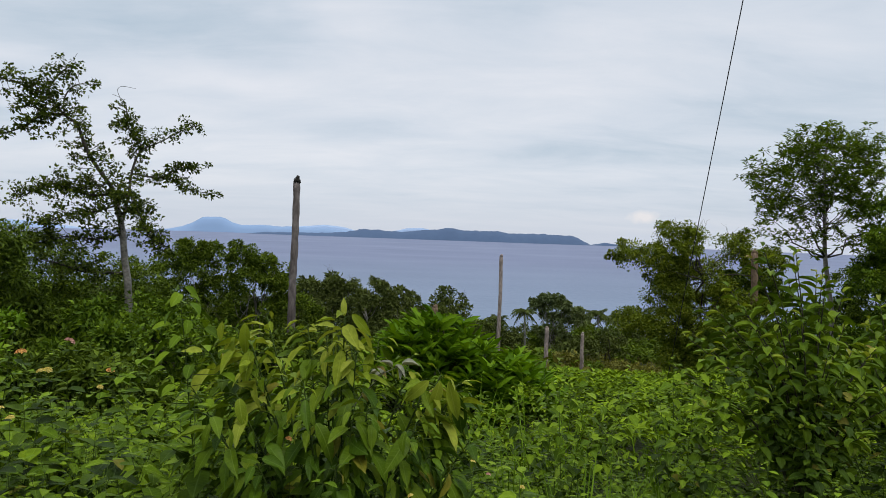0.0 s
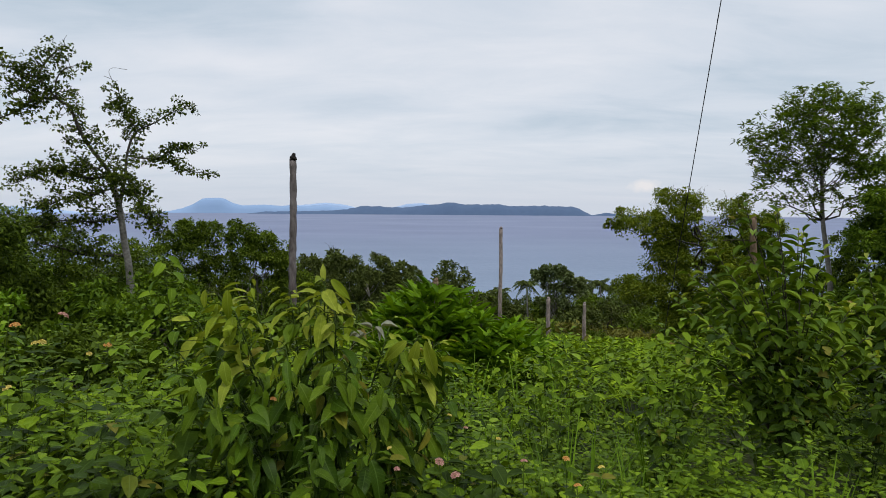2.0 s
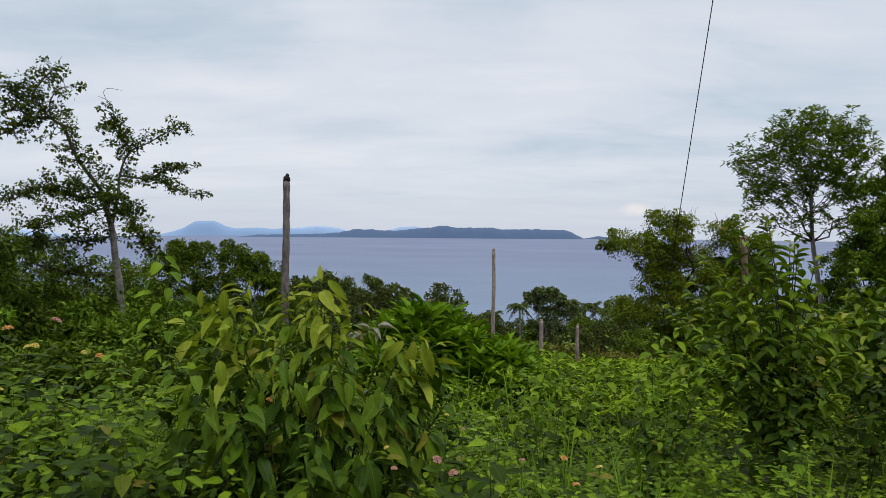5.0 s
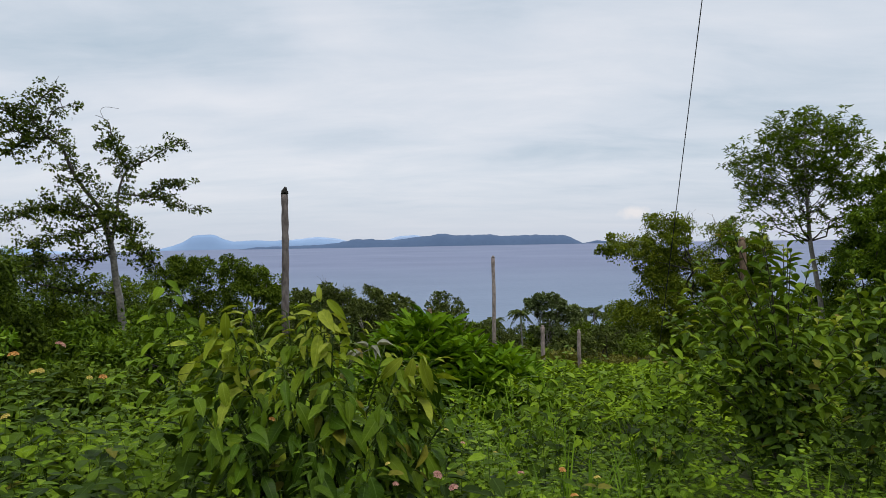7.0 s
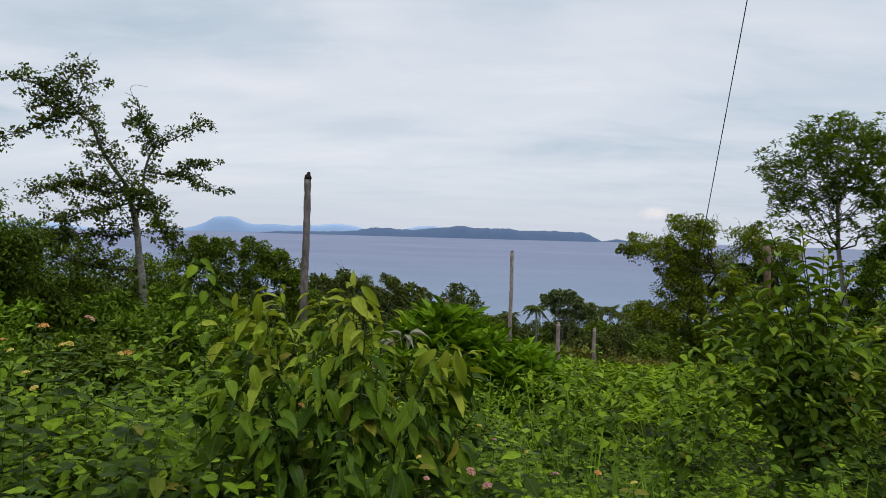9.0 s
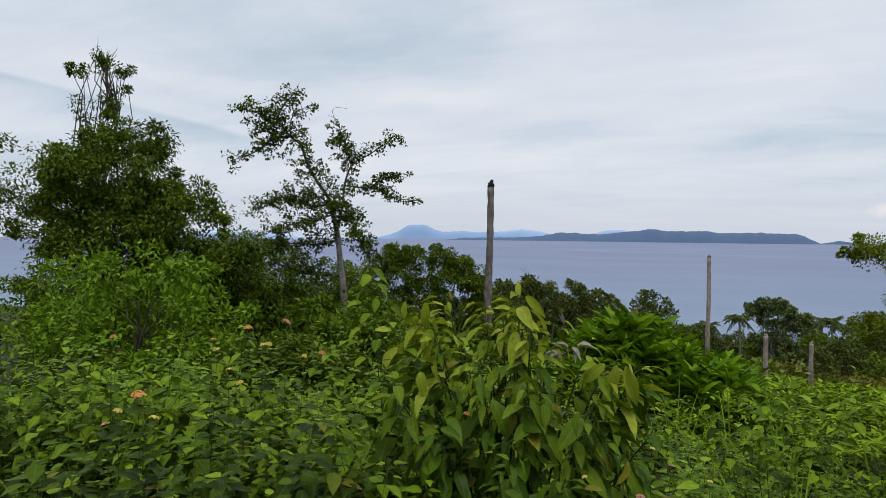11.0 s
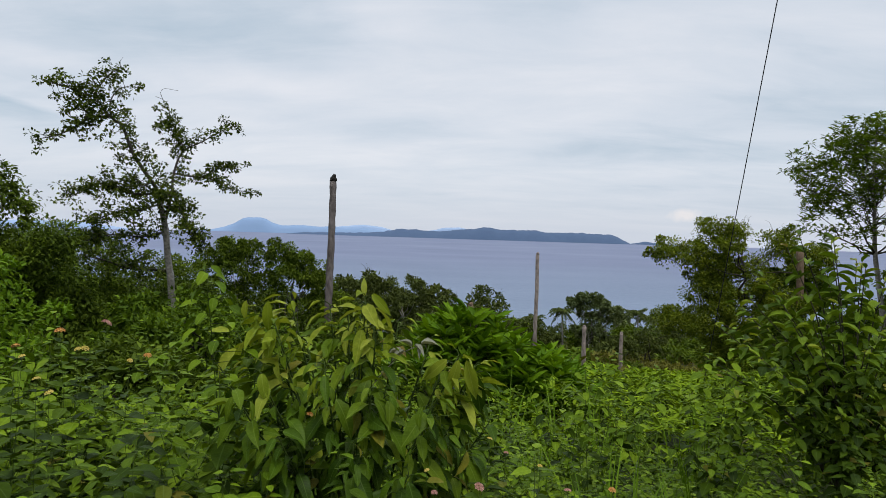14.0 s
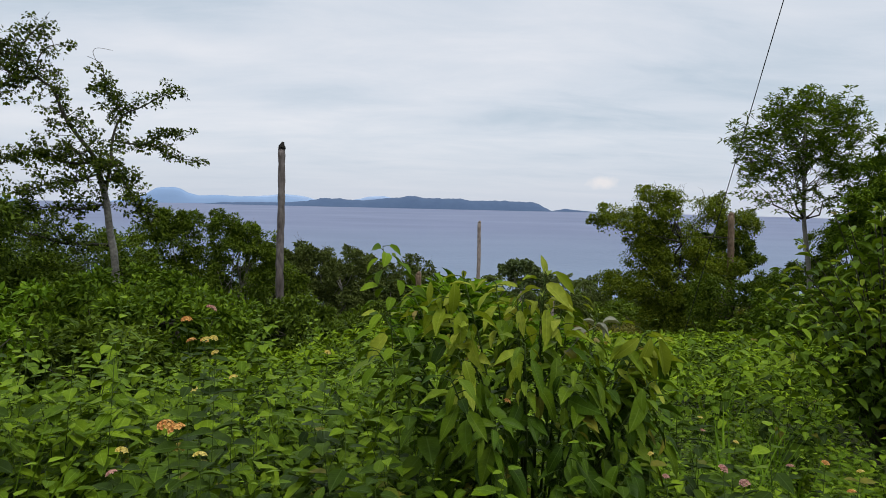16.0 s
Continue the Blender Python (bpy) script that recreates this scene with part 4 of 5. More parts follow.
for sx, sy in spots:
    kind = int(rng.integers(0, 3))
    o, tall = far_kinds[kind], (9.8, 10.7, 6.0)[kind]
    top = 1.65 - sy * (rng.uniform(0.128, 0.145) if sx > -6 else rng.uniform(0.098, 0.12))
    s = min(1.2, (top - gz(sx, sy)) / tall)
    copy_thing(o, pose(sx, sy, gz(sx, sy), 0, 0, rng.uniform(0, 360)) @ Matrix.Diagonal((0.25 + 0.6 * s, 0.25 + 0.6 * s, s, 1)))
for sx, sy in [(a, b) for b in (135, 160, 190, 220) for a in range(-168, 190, 84) if abs(a) < 0.8 * b + 20]:
    sx, sy = sx + rng.uniform(-6, 6), sy + rng.uniform(-9, 9)
    s = rng.uniform(0.8, 1.2)
    copy_thing(far_kinds[int(rng.integers(0, 3))], pose(sx, sy, gz(sx, sy), 0, 0, rng.uniform(0, 360)) @ Matrix.Diagonal((s, s, s, 1)))

# low bushes that fill the gaps in the lower wood
low_kinds = [leafy_tree("bush", -2.0 + 5 * k, 60.0 + 9 * k, 2.4, (0, 0, 1.3), (2.2, 2.0, 1.2), 26, 30, 0.42, bm, "low %s bush on the lower slope" % word, 0.08, None, "bush", 0.3, 0.3, 0.55, -0.7, "lower slope bushes", bare=1, limbs=2) for k, (bm, word) in enumerate(((M_FAR, "dark"), (M_OLIVE, "olive-green"), (M_DRY, "dry brownish")))]
for k in range(110):
    sy = rng.uniform(40, 122)
    sx = rng.uniform(-0.62, 0.62) * sy
    open_field = 0.2 < sx / sy < 0.42 and sy < 100
    if 0.13 < sx / sy < 0.24 and sy < 66:
        continue
    o = low_kinds[int(rng.choice((0, 1, 2), p=(0.1, 0.3, 0.6) if open_field else (0.6, 0.33, 0.07)))]
    q = rng.uniform(0.4, 0.75) if open_field else rng.uniform(0.7, 1.5)
    copy_thing(o, pose(sx, sy, gz(sx, sy), 0, 0, rng.uniform(0, 360)) @ Matrix.Diagonal((q * rng.uniform(0.9, 1.5), q, q * rng.uniform(0.8, 1.3), 1)))

for sx, sy, q in ((28, 96, 1.5), (31, 104, 1.6), (26, 88, 1.2), (34, 100, 1.5), (37, 112, 1.7), (33, 90, 1.3), (30, 116, 1.7), (23, 104, 1.4)):
    copy_thing(low_kinds[1], pose(sx, sy, gz(sx, sy), 0, 0, rng.uniform(0, 360)) @ Matrix.Diagonal((q * 1.2, q, q, 1)))

# lumpy dark trees beyond the tall post
for tx, ty, th, tr, tb, label in ((-9.3, 45.0, 7.5, 1.9, 2, "dark green lumpy tree beyond the tall post"), (-6.2, 45.6, 7.5, 1.9, 3, "dark green tree with two knobbed tops"), (-3.6, 46.4, 6.6, 1.7, 9, "dark bushy tree with bare grey twigs on top"), (-11.9, 46.0, 6.6, 1.8, 2, "dark rounded tree below the crooked tree"), (-1.4, 48.0, 5.8, 1.7, 2, "low dark tree at the edge of the wood")):
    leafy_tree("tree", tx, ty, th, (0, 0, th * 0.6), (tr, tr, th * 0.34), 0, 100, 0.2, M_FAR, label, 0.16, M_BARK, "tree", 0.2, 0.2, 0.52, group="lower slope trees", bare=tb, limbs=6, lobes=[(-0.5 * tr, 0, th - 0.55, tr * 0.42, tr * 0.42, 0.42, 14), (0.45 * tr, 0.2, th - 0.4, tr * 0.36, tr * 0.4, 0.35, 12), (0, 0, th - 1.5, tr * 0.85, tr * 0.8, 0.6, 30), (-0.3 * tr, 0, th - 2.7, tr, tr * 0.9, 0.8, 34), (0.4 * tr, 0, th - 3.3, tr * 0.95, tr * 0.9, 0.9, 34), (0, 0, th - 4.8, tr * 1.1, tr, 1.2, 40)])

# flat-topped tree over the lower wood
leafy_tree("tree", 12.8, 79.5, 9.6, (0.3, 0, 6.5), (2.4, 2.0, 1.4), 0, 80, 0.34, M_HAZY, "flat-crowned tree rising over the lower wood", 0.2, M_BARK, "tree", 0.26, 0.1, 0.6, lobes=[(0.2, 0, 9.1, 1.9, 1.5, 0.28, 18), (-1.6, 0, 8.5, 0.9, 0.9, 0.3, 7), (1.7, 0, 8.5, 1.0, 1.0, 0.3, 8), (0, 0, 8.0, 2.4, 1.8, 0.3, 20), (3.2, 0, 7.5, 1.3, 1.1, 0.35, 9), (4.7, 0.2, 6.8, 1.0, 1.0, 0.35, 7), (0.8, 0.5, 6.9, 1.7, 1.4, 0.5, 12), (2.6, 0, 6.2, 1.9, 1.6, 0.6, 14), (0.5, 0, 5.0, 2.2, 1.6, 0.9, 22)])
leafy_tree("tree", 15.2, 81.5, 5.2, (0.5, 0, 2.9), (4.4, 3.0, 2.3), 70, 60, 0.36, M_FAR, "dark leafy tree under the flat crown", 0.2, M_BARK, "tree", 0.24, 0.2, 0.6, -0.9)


def palm(x, y, h, size, label):
    ob = thing("palm_tree", x, y, gz(x, y), label, "palm", "coconut palms")
    lean = rng.uniform(-0.06, 0.06)
    line = [(lean * s * h, 0.02 * h * math.sin(s * 2), s * h) for s in np.linspace(0, 1, 8)]
    part("trunk", tri_mesh("trunk", *tube(line, [0.17, 0.12, 0.11], 8, 0.05)[:2], M_BARK), ob)
    top = np.array(line[-1])
    for k in range(15):
        a, e = k * 2.4, rng.uniform(-0.35, 1.1)
        s = np.linspace(0, 1, 12)
        out = np.array((math.cos(a), math.sin(a), 0))
        rib = top + out * (size * s * math.cos(e))[:, None] + np.array((0, 0, 1)) * (size * (s * math.sin(e) - 0.75 * s**2 * max(0.4, math.cos(e))))[:, None]
        t = unit(np.gradient(rib, axis=0))
        side = np.cross(t, (0, 0, 1))
        P = np.repeat(rib[1:], 4, 0)
        sg = np.tile((1, -1, 1, -1), len(rib) - 1)[:, None]
        D = np.repeat(side[1:], 4, 0) * sg + 0.5 * np.repeat(t[1:], 4, 0) + (0, 0, -0.55) + rng.normal(0, 0.12, (len(P), 3))
        ll = size * 0.3 * np.repeat(np.sin(np.pi * (0.15 + 0.8 * s[1:])), 4)
        blades = scatter_leaves(P + rng.normal(0, 0.04, P.shape), D, np.array((0, 0, 1.0)) + 0.3 * rng.normal(0, 1, P.shape), ll, 0.11, LO)
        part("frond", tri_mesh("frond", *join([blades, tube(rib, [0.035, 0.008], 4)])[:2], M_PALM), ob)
    return ob


for px, py, ph, ps in ((11.3, 90, 7.4, 2.4), (26.8, 110, 7.2, 2.6), (29.0, 113, 6.6, 2.4), (24.5, 118, 6.3, 2.4), (33.7, 120, 6.0, 2.4), (31.0, 108, 5.8, 2.2), (37.0, 116, 6.0, 2.4), (8.9, 110, 5.7, 2.4), (21.5, 104, 6.6, 2.4), (28.0, 104, 6.6, 2.4), (25.5, 112, 7.0, 2.5), (35.0, 110, 6.6, 2.4), (32.0, 114, 6.9, 2.4), (19.5, 116, 6.6, 2.4)):
    palm(px, py, ph, ps, "slender coconut palm among the lower trees")

# open scrubby field further down the slope
def scrub(name, x0, x1, y0, y1, count, size, h, mat, label, category):
    n = count
    x, y = rng.uniform(x0, x1, n), rng.uniform(y0, y1, n)
    n2 = np.array([noise.noise((a * 0.25, b * 0.25, 4.0)) for a, b in zip(x, y)])
    z = ground_z(x, y) + h * (0.5 + 0.7 * n2) * rng.uniform(0.2, 1.1, n)
    D = rng.normal(0, 1, (n, 3)) + (0, 0, 0.5)
    N = np.array((0, 0, 1.0)) + rng.normal(0, 0.6, (n, 3))
    L = size * rng.uniform(0.6, 1.3, n)
    return tagged(new(name, tri_mesh(name, *scatter_leaves(np.stack([x, y, z], 1), D, N, L, L * 0.45, LO)[:2], mat)), label, category, kind="stuff")


scrub("scrub", 3, 66, 34, 135, 30000, 0.5, 1.1, M_DRY, "olive-brown scrub on the open lower slope", "scrub")
scrub("scrub", -60, 12, 40, 130, 16000, 0.5, 1.5, M_FAR, "dark scrub between the lower trees", "scrub")


# ---------------------------------------------------------------- undergrowth on the slope
def cover_height(x, y):
    """How high the undergrowth stands above the soil."""
    left = np.clip((0.4 - x) / 1.2, 0, 1) * np.clip((4.9 - y) / 1.5, 0, 1)
    h = 0.85 + 0.5 * left - 0.5 * np.clip((y - 11) / 8, 0, 1)
    h = h - 0.3 * np.clip((-1.8 - x) / 1.5, 0, 1) * np.clip((y - 4.2) / 1.5, 0, 1)
    h = h - 0.2 * np.clip((2.0 - y) / 1.0, 0, 1)
    lump = np.array([0.8 * noise.noise((a * 0.8, b * 0.8, 2.0)) + 0.75 * noise.noise((a * 2.4, b * 2.4, 5.0)) for a, b in zip(np.ravel(x), np.ravel(y))]).reshape(np.shape(x))
    return h * (0.97 + 0.5 * lump)


def undergrowth(x0, x1, y0, y1, step, per, size, label, shape=LO, aspect=0.42):
    gx, gy = np.meshgrid(np.arange(x0, x1, step), np.arange(y0, y1, step))
    x, y = gx.ravel() + rng.uniform(-0.5, 0.5, gx.size) * step, gy.ravel() + rng.uniform(-0.5, 0.5, gx.size) * step
    keep = (np.abs(x + 0.4) < 0.98 * y + 2.0) & (np.hypot(x - 2.3, y - 4.3) > 0.6) & (np.hypot((x - 0.3) * 0.6, y - 8.1) > 0.6)
    x, y = x[keep], y[keep]
    n = len(x)
    h = cover_height(x, y) * rng.uniform(0.6, 1.25, n)
    m = n * per
    d = unit(rng.normal(0, 1, (m, 3)) * (1, 1, 0.8) + (0, 0, 0.7))
    rad = np.stack([np.full(n, step * 0.75), np.full(n, step * 0.75), h * 0.5], 1)
    c = np.stack([x, y, ground_z(x, y) + h * 0.55], 1)
    tips = np.repeat(c, per, 0) + d * np.repeat(rad, per, 0) * rng.uniform(0.3, 1, (m, 1)) ** 0.4
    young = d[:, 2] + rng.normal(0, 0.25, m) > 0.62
    # lower rosettes get the colour with shade in it, young upper ones the lit green
    for pick, mat, word in ((~young, M_CARPET, "shade-darkened lower leaves of "), (young, M_CARPET_TIP, "")):
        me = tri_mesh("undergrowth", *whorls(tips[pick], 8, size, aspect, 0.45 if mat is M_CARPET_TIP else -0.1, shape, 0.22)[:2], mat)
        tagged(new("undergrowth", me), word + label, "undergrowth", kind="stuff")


undergrowth(-7, 9, 4.6, 9.5, 0.42, 9, 0.108, "fresh green leafy undergrowth covering the near slope", ARCHED)
undergrowth(-11, 17, 9.3, 17.0, 0.6, 13, 0.15, "fresh green leafy undergrowth further down the slope")
undergrowth(-14, 22, 16.5, 34.0, 0.95, 11, 0.22, "green undergrowth at the far end of the slope")


# ---------------------------------------------------------------- near plants
def flower_mesh(mat, r=0.0122):
    """A dome of small florets."""
    v, t, base = [], [], 0
    for k in range(22):
        ph, el = k * 2.39996, math.acos(1 - k / 22 * 0.95)
        d = np.array((math.cos(ph) * math.sin(el), math.sin(ph) * math.sin(el), math.cos(el) * 0.55))
        p, n = d * r, unit(d + (0, 0, 0.5))
        a = unit(np.cross(n, (0.3, 0.9, 0.1)))
        b = np.cross(n, a)
        s = r * 0.36
        ring = [p + (a * math.cos(q) + b * math.sin(q)) * s * (1 if i % 2 else 0.72) + n * 0.002 for i, q in enumerate(np.linspace(0, 2 * np.pi, 8, endpoint=False))]
        v += [p - n * 0.004] + ring
        t += [(base, base + 1 + i, base + 1 + (i + 1) % 8) for i in range(8)]
        base += 9
    return tri_mesh("flower_head", v, t, mat)


FLOWERS = {k: flower_mesh(m) for k, m in (("pink", M_PINK), ("orange", M_ORANGE), ("yellow", M_YELLOW))}


def lantana(name, x, y, z, h, stems, spread, size, label, fresh=0.68):
    """A lantana plant: arching stems with paired leaves, young ones coloured lit at the top, shaded below."""
    ob = thing(name, x, y, z, label, "shrub", "lantana thicket")
    wood, P, D, N, L, young = [], [], [], [], [], []
    for k in range(stems):
        a = k * 2.4 + rng.uniform(-0.4, 0.4)
        out = np.array((math.cos(a), math.sin(a), 0))
        reach, hh = spread * rng.uniform(0.25, 1.25), h * rng.uniform(0.58, 1.05)
        s = np.linspace(0, 1, 9)
        line = out * (reach * s**1.4)[:, None] + np.array((0, 0, 1)) * (hh * s ** 0.9)[:, None] + rng.normal(0, 0.012, (9, 3)) * s[:, None]
        wood.append(tube(line[::2], [0.003, 0.0011], 3))
        twigs = [(line, 0.5, 9, 1.0)]
        for j in range(3):
            p = along(line, rng.uniform(0.62, 0.92))
            b = a + j * 2.1 + rng.uniform(-0.5, 0.5)
            e = p + np.array((math.cos(b), math.sin(b), rng.uniform(0.15, 0.8))) * rng.uniform(0.08, 0.17)
            twigs.append((bent(p, e, 4, 0.1), 0.35, 3, 0.8))
            wood.append(tube([p, e], [0.0016, 0.0009], 3))
        for way_line, start, count, small in twigs:
            for j in range(count):
                f = start + (1 - start) * (j / (count - 1)) ** 0.7
                p = along(way_line, f)
                b = a + j * 1.57 + rng.uniform(-0.5, 0.5)
                for sgn in (0, math.pi):
                    way = np.array((math.cos(b + sgn), math.sin(b + sgn), rng.normal(-0.3, 0.25) + (0.5 if f > 0.95 else 0)))
                    ln = size * small * rng.uniform(0.6, 1.25) * (1.0 - 0.5 * max(0, f - 0.86) / 0.14)
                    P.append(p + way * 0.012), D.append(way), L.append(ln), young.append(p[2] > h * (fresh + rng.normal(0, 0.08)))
                    N.append(np.array((0, 0, 1.0)) + rng.normal(0, 0.17, 3))
    part("branchwork", tri_mesh("branchwork", *join(wood)[:2], M_STEM), ob)
    P, D, N, L, young = np.array(P), np.array(D), np.array(N), np.array(L), np.array(young)
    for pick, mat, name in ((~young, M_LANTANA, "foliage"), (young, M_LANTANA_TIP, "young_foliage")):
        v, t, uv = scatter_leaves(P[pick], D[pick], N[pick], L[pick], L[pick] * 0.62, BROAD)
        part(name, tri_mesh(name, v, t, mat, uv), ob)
    return ob


MIDLANT = leaf_shape(4, 0.4, 0.12, 0.12, 0.015, 1.15)
kinds = []
for k in range(12):
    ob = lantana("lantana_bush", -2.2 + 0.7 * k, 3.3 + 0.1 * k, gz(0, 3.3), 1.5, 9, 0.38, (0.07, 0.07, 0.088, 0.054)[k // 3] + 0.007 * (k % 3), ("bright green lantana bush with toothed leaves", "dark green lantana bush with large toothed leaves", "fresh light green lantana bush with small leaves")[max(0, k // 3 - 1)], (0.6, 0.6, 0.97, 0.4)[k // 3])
    kinds.append(ob)
made = 0
for gy in np.arange(1.3, 5.4, 0.33):
    for gx in np.arange(-5.2, 4.2, 0.36):
        x, y = gx + rng.uniform(-0.15, 0.15), gy + rng.uniform(-0.15, 0.15)
        if abs(x + 0.35) > 0.95 * y + 1.0 or made > 215:
            continue
        if math.hypot(x + 0.5, y - 2.4) < 0.33 or math.hypot(x - 2.3, y - 4.2) < 0.6:
            continue
        if y < 2.1 and rng.uniform() < 0.3:
            continue
        if y < 1.75 and x > -0.75:
            h = 0.62
        else:
            h = float(cover_height(x, y)) * rng.uniform(0.72, 1.12)
        h = min(h, (0.9 if y < 2.0 else 1.16 if x < -1.3 else 1.05) - gz(x, y))
        crest = -3.0 < x < -0.95 and 2.2 < y < 3.4
        if crest:
            h = max(h, (rng.uniform(0.92, 1.12) if x < -1.35 else rng.uniform(0.68, 0.86)) - gz(x, y))
        s = rng.uniform(0.85, 1.15)
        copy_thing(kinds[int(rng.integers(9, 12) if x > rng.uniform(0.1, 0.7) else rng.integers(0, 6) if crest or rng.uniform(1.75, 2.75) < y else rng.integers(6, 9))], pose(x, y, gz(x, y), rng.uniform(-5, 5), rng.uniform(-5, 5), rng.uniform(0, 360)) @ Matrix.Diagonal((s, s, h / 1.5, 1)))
        made += 1


def flower_stem(x, y, z, colour, big=1.0):
    """One tall flowering lantana shoot whose cluster stands at the given place."""
    g = gz(x, y)
    ob = thing("lantana_shoot", x, y, g, "lantana shoot with %s flower cluster" % {"pink": "a pink", "orange": "an orange", "yellow": "a pale yellow"}[colour], "flower", "lantana flowers")
    h = z - g
    line = bent((rng.uniform(-0.05, 0.05), rng.uniform(-0.05, 0.05), 0), (0, 0, h - 0.008), 7, 0.05)
    wood = [tube(line, [0.0017, 0.0009], 4)]
    P, D, N, L = [], [], [], []
    for j, f in enumerate(np.linspace(0.4, 0.975, 11)):
        p = np.array([np.interp(f, np.linspace(0, 1, 7), line[:, i]) for i in range(3)])
        b = j * 1.57 + rng.uniform(-0.3, 0.3)
        for sgn in (0, math.pi):
            way = np.array((math.cos(b + sgn), math.sin(b + sgn), rng.normal(0.1, 0.2)))
            P.append(p), D.append(way), N.append(np.array((0, 0, 1.0)) + rng.normal(0, 0.2, 3)), L.append((0.075 if f < 0.9 else 0.05) * rng.uniform(0.8, 1.15))
    part("stem", tri_mesh("stem", *join(wood)[:2], M_STEM), ob)
    L = np.array(L)
    v, t, uv = scatter_leaves(np.array(P), np.array(D), np.array(N), L, L * 0.6, MIDLANT)
    part("foliage", tri_mesh("foliage", v, t, M_LANTANA, uv), ob)
    f = part("flower_head", FLOWERS[colour], ob, "%s flower head" % colour)
    f.matrix_local = pose(0, 0, h, rng.uniform(-25, 25), rng.uniform(-25, 25), 0) @ Matrix.Scale(big * (1.35 if y > 2.35 else 1.05), 4)


for spot in (
    (-1.78, 2.57, 1.15, "orange"), (-1.8, 2.92, 1.13, "pink", 1.2), (-2.16, 3.93, 0.76, "orange", 1.2), (-0.63, 2.25, 0.955, "orange", 0.8),
    (-0.03, 1.98, 0.845, "pink"), (0.02, 1.95, 0.815, "pink"), (-1.72, 2.6, 1.07, "yellow", 0.8), (-1.69, 2.6, 1.075, "yellow", 0.8), (-1.7, 2.4, 0.94, "yellow", 0.8),
    (0.25, 2.1, 0.8, "pink", 0.8), (0.4, 2.15, 0.79, "orange", 0.8), (0.42, 2.05, 0.74, "orange", 0.9), (0.52, 2.15, 0.76, "yellow", 0.8),
    (0.0, 2.2, 0.92, "yellow", 0.6), (0.06, 2.3, 0.84, "pink", 0.6), (0.18, 2.3, 0.8, "yellow", 0.6), (-0.2, 2.1, 0.84, "yellow", 0.6), (-0.17, 2.05, 0.79, "pink", 0.7),
    (-1.46, 1.6, 1.1, "orange", 1.2), (-1.49, 1.62, 1.1, "orange", 1.2), (-1.46, 1.62, 1.05, "yellow"), (-1.41, 1.6, 1.04, "yellow"), (-1.6, 1.65, 1.03, "yellow", 0.9),
    (-1.6, 1.6, 1.0, "pink", 0.8), (-1.6, 2.1, 1.18, "orange", 0.9), (-1.5, 2.0, 1.17, "yellow", 0.7), (-1.45, 2.0, 1.1, "yellow", 0.8), (-1.2, 2.1, 1.15, "yellow", 0.6), (-2.3, 2.3, 1.12, "orange", 0.9),
):
    flower_stem(*spot)


# ---------------------------------------------------------------- shrubs with large leaves
def leaf_set(shape_args, mats, name="leaf"):
    """Leaf meshes 1 m long along +y with the given proportions, one of each material."""
    out = []
    for k, mat in enumerate(mats):
        v, t, uv = leaf_shape(*shape_args[k % len(shape_args)][0])
        w = shape_args[k % len(shape_args)][1]
        v = v * (w / 2, 1, 1)
        out.append(tri_mesh(name, v, t, mat, uv))
    return out


def place_leaf(me, parent, p, way, face, length, width=1.0):
    d = unit(np.array(way, float))
    s = unit(np.cross(d, face))
    n = np.cross(s, d)
    ob = part("leaf", me, parent)
    m = Matrix(((s[0] * width, d[0], n[0], 0), (s[1] * width, d[1], n[1], 0), (s[2] * width, d[2], n[2], 0), (0, 0, 0, 1)))
    ob.matrix_local = Matrix.Translation(Vector(p)) @ m @ Matrix.Scale(length, 4)
    return ob


def leaf_cloud(parent, leaves, meshes, single, label=""):
    """Hang the leaves on a plant: the first ones each by itself, the rest joined. A leaf: kind, place, way, face, length, width, shoot."""
    order = rng.permutation(len(leaves))
    for i in order[:single]:
        k, p, way, face, ln, w, stalk = leaves[i]
        place_leaf(meshes[k], stalk, p, way, face, ln, w)
    for k, me in enumerate(meshes):
        rest = [leaves[i] for i in order[single:] if leaves[i][0] == k]
        if not rest:
            continue
        v = np.array([q.co for q in me.vertices])
        uvs = np.zeros((len(v), 2))
        for loop, q in zip(me.loops, me.uv_layers[0].data):
            uvs[loop.vertex_index] = q.uv
        t = np.array([q.vertices for q in me.polygons])
        P, D, N = (np.array([r[i] for r in rest]) for i in (1, 2, 3))
        L, W = np.array([r[4] for r in rest]), np.array([r[4] * r[5] for r in rest])
        av, at, auv = scatter_leaves(P, D, N, L, W * 2, (v, t, uvs))
        part("foliage", tri_mesh("foliage", av, at, me.materials[0], auv), parent)


def shoot(root, tip, arch, n=9):
    """A shoot that rises from its root and bends over to its tip."""
    root, tip = np.array(root, float), np.array(tip, float)
    mid = root + (tip - root) * (0.42, 0.42, 0.62) + (0, 0, arch)
    return smooth_line([root, mid, tip], n // 2)


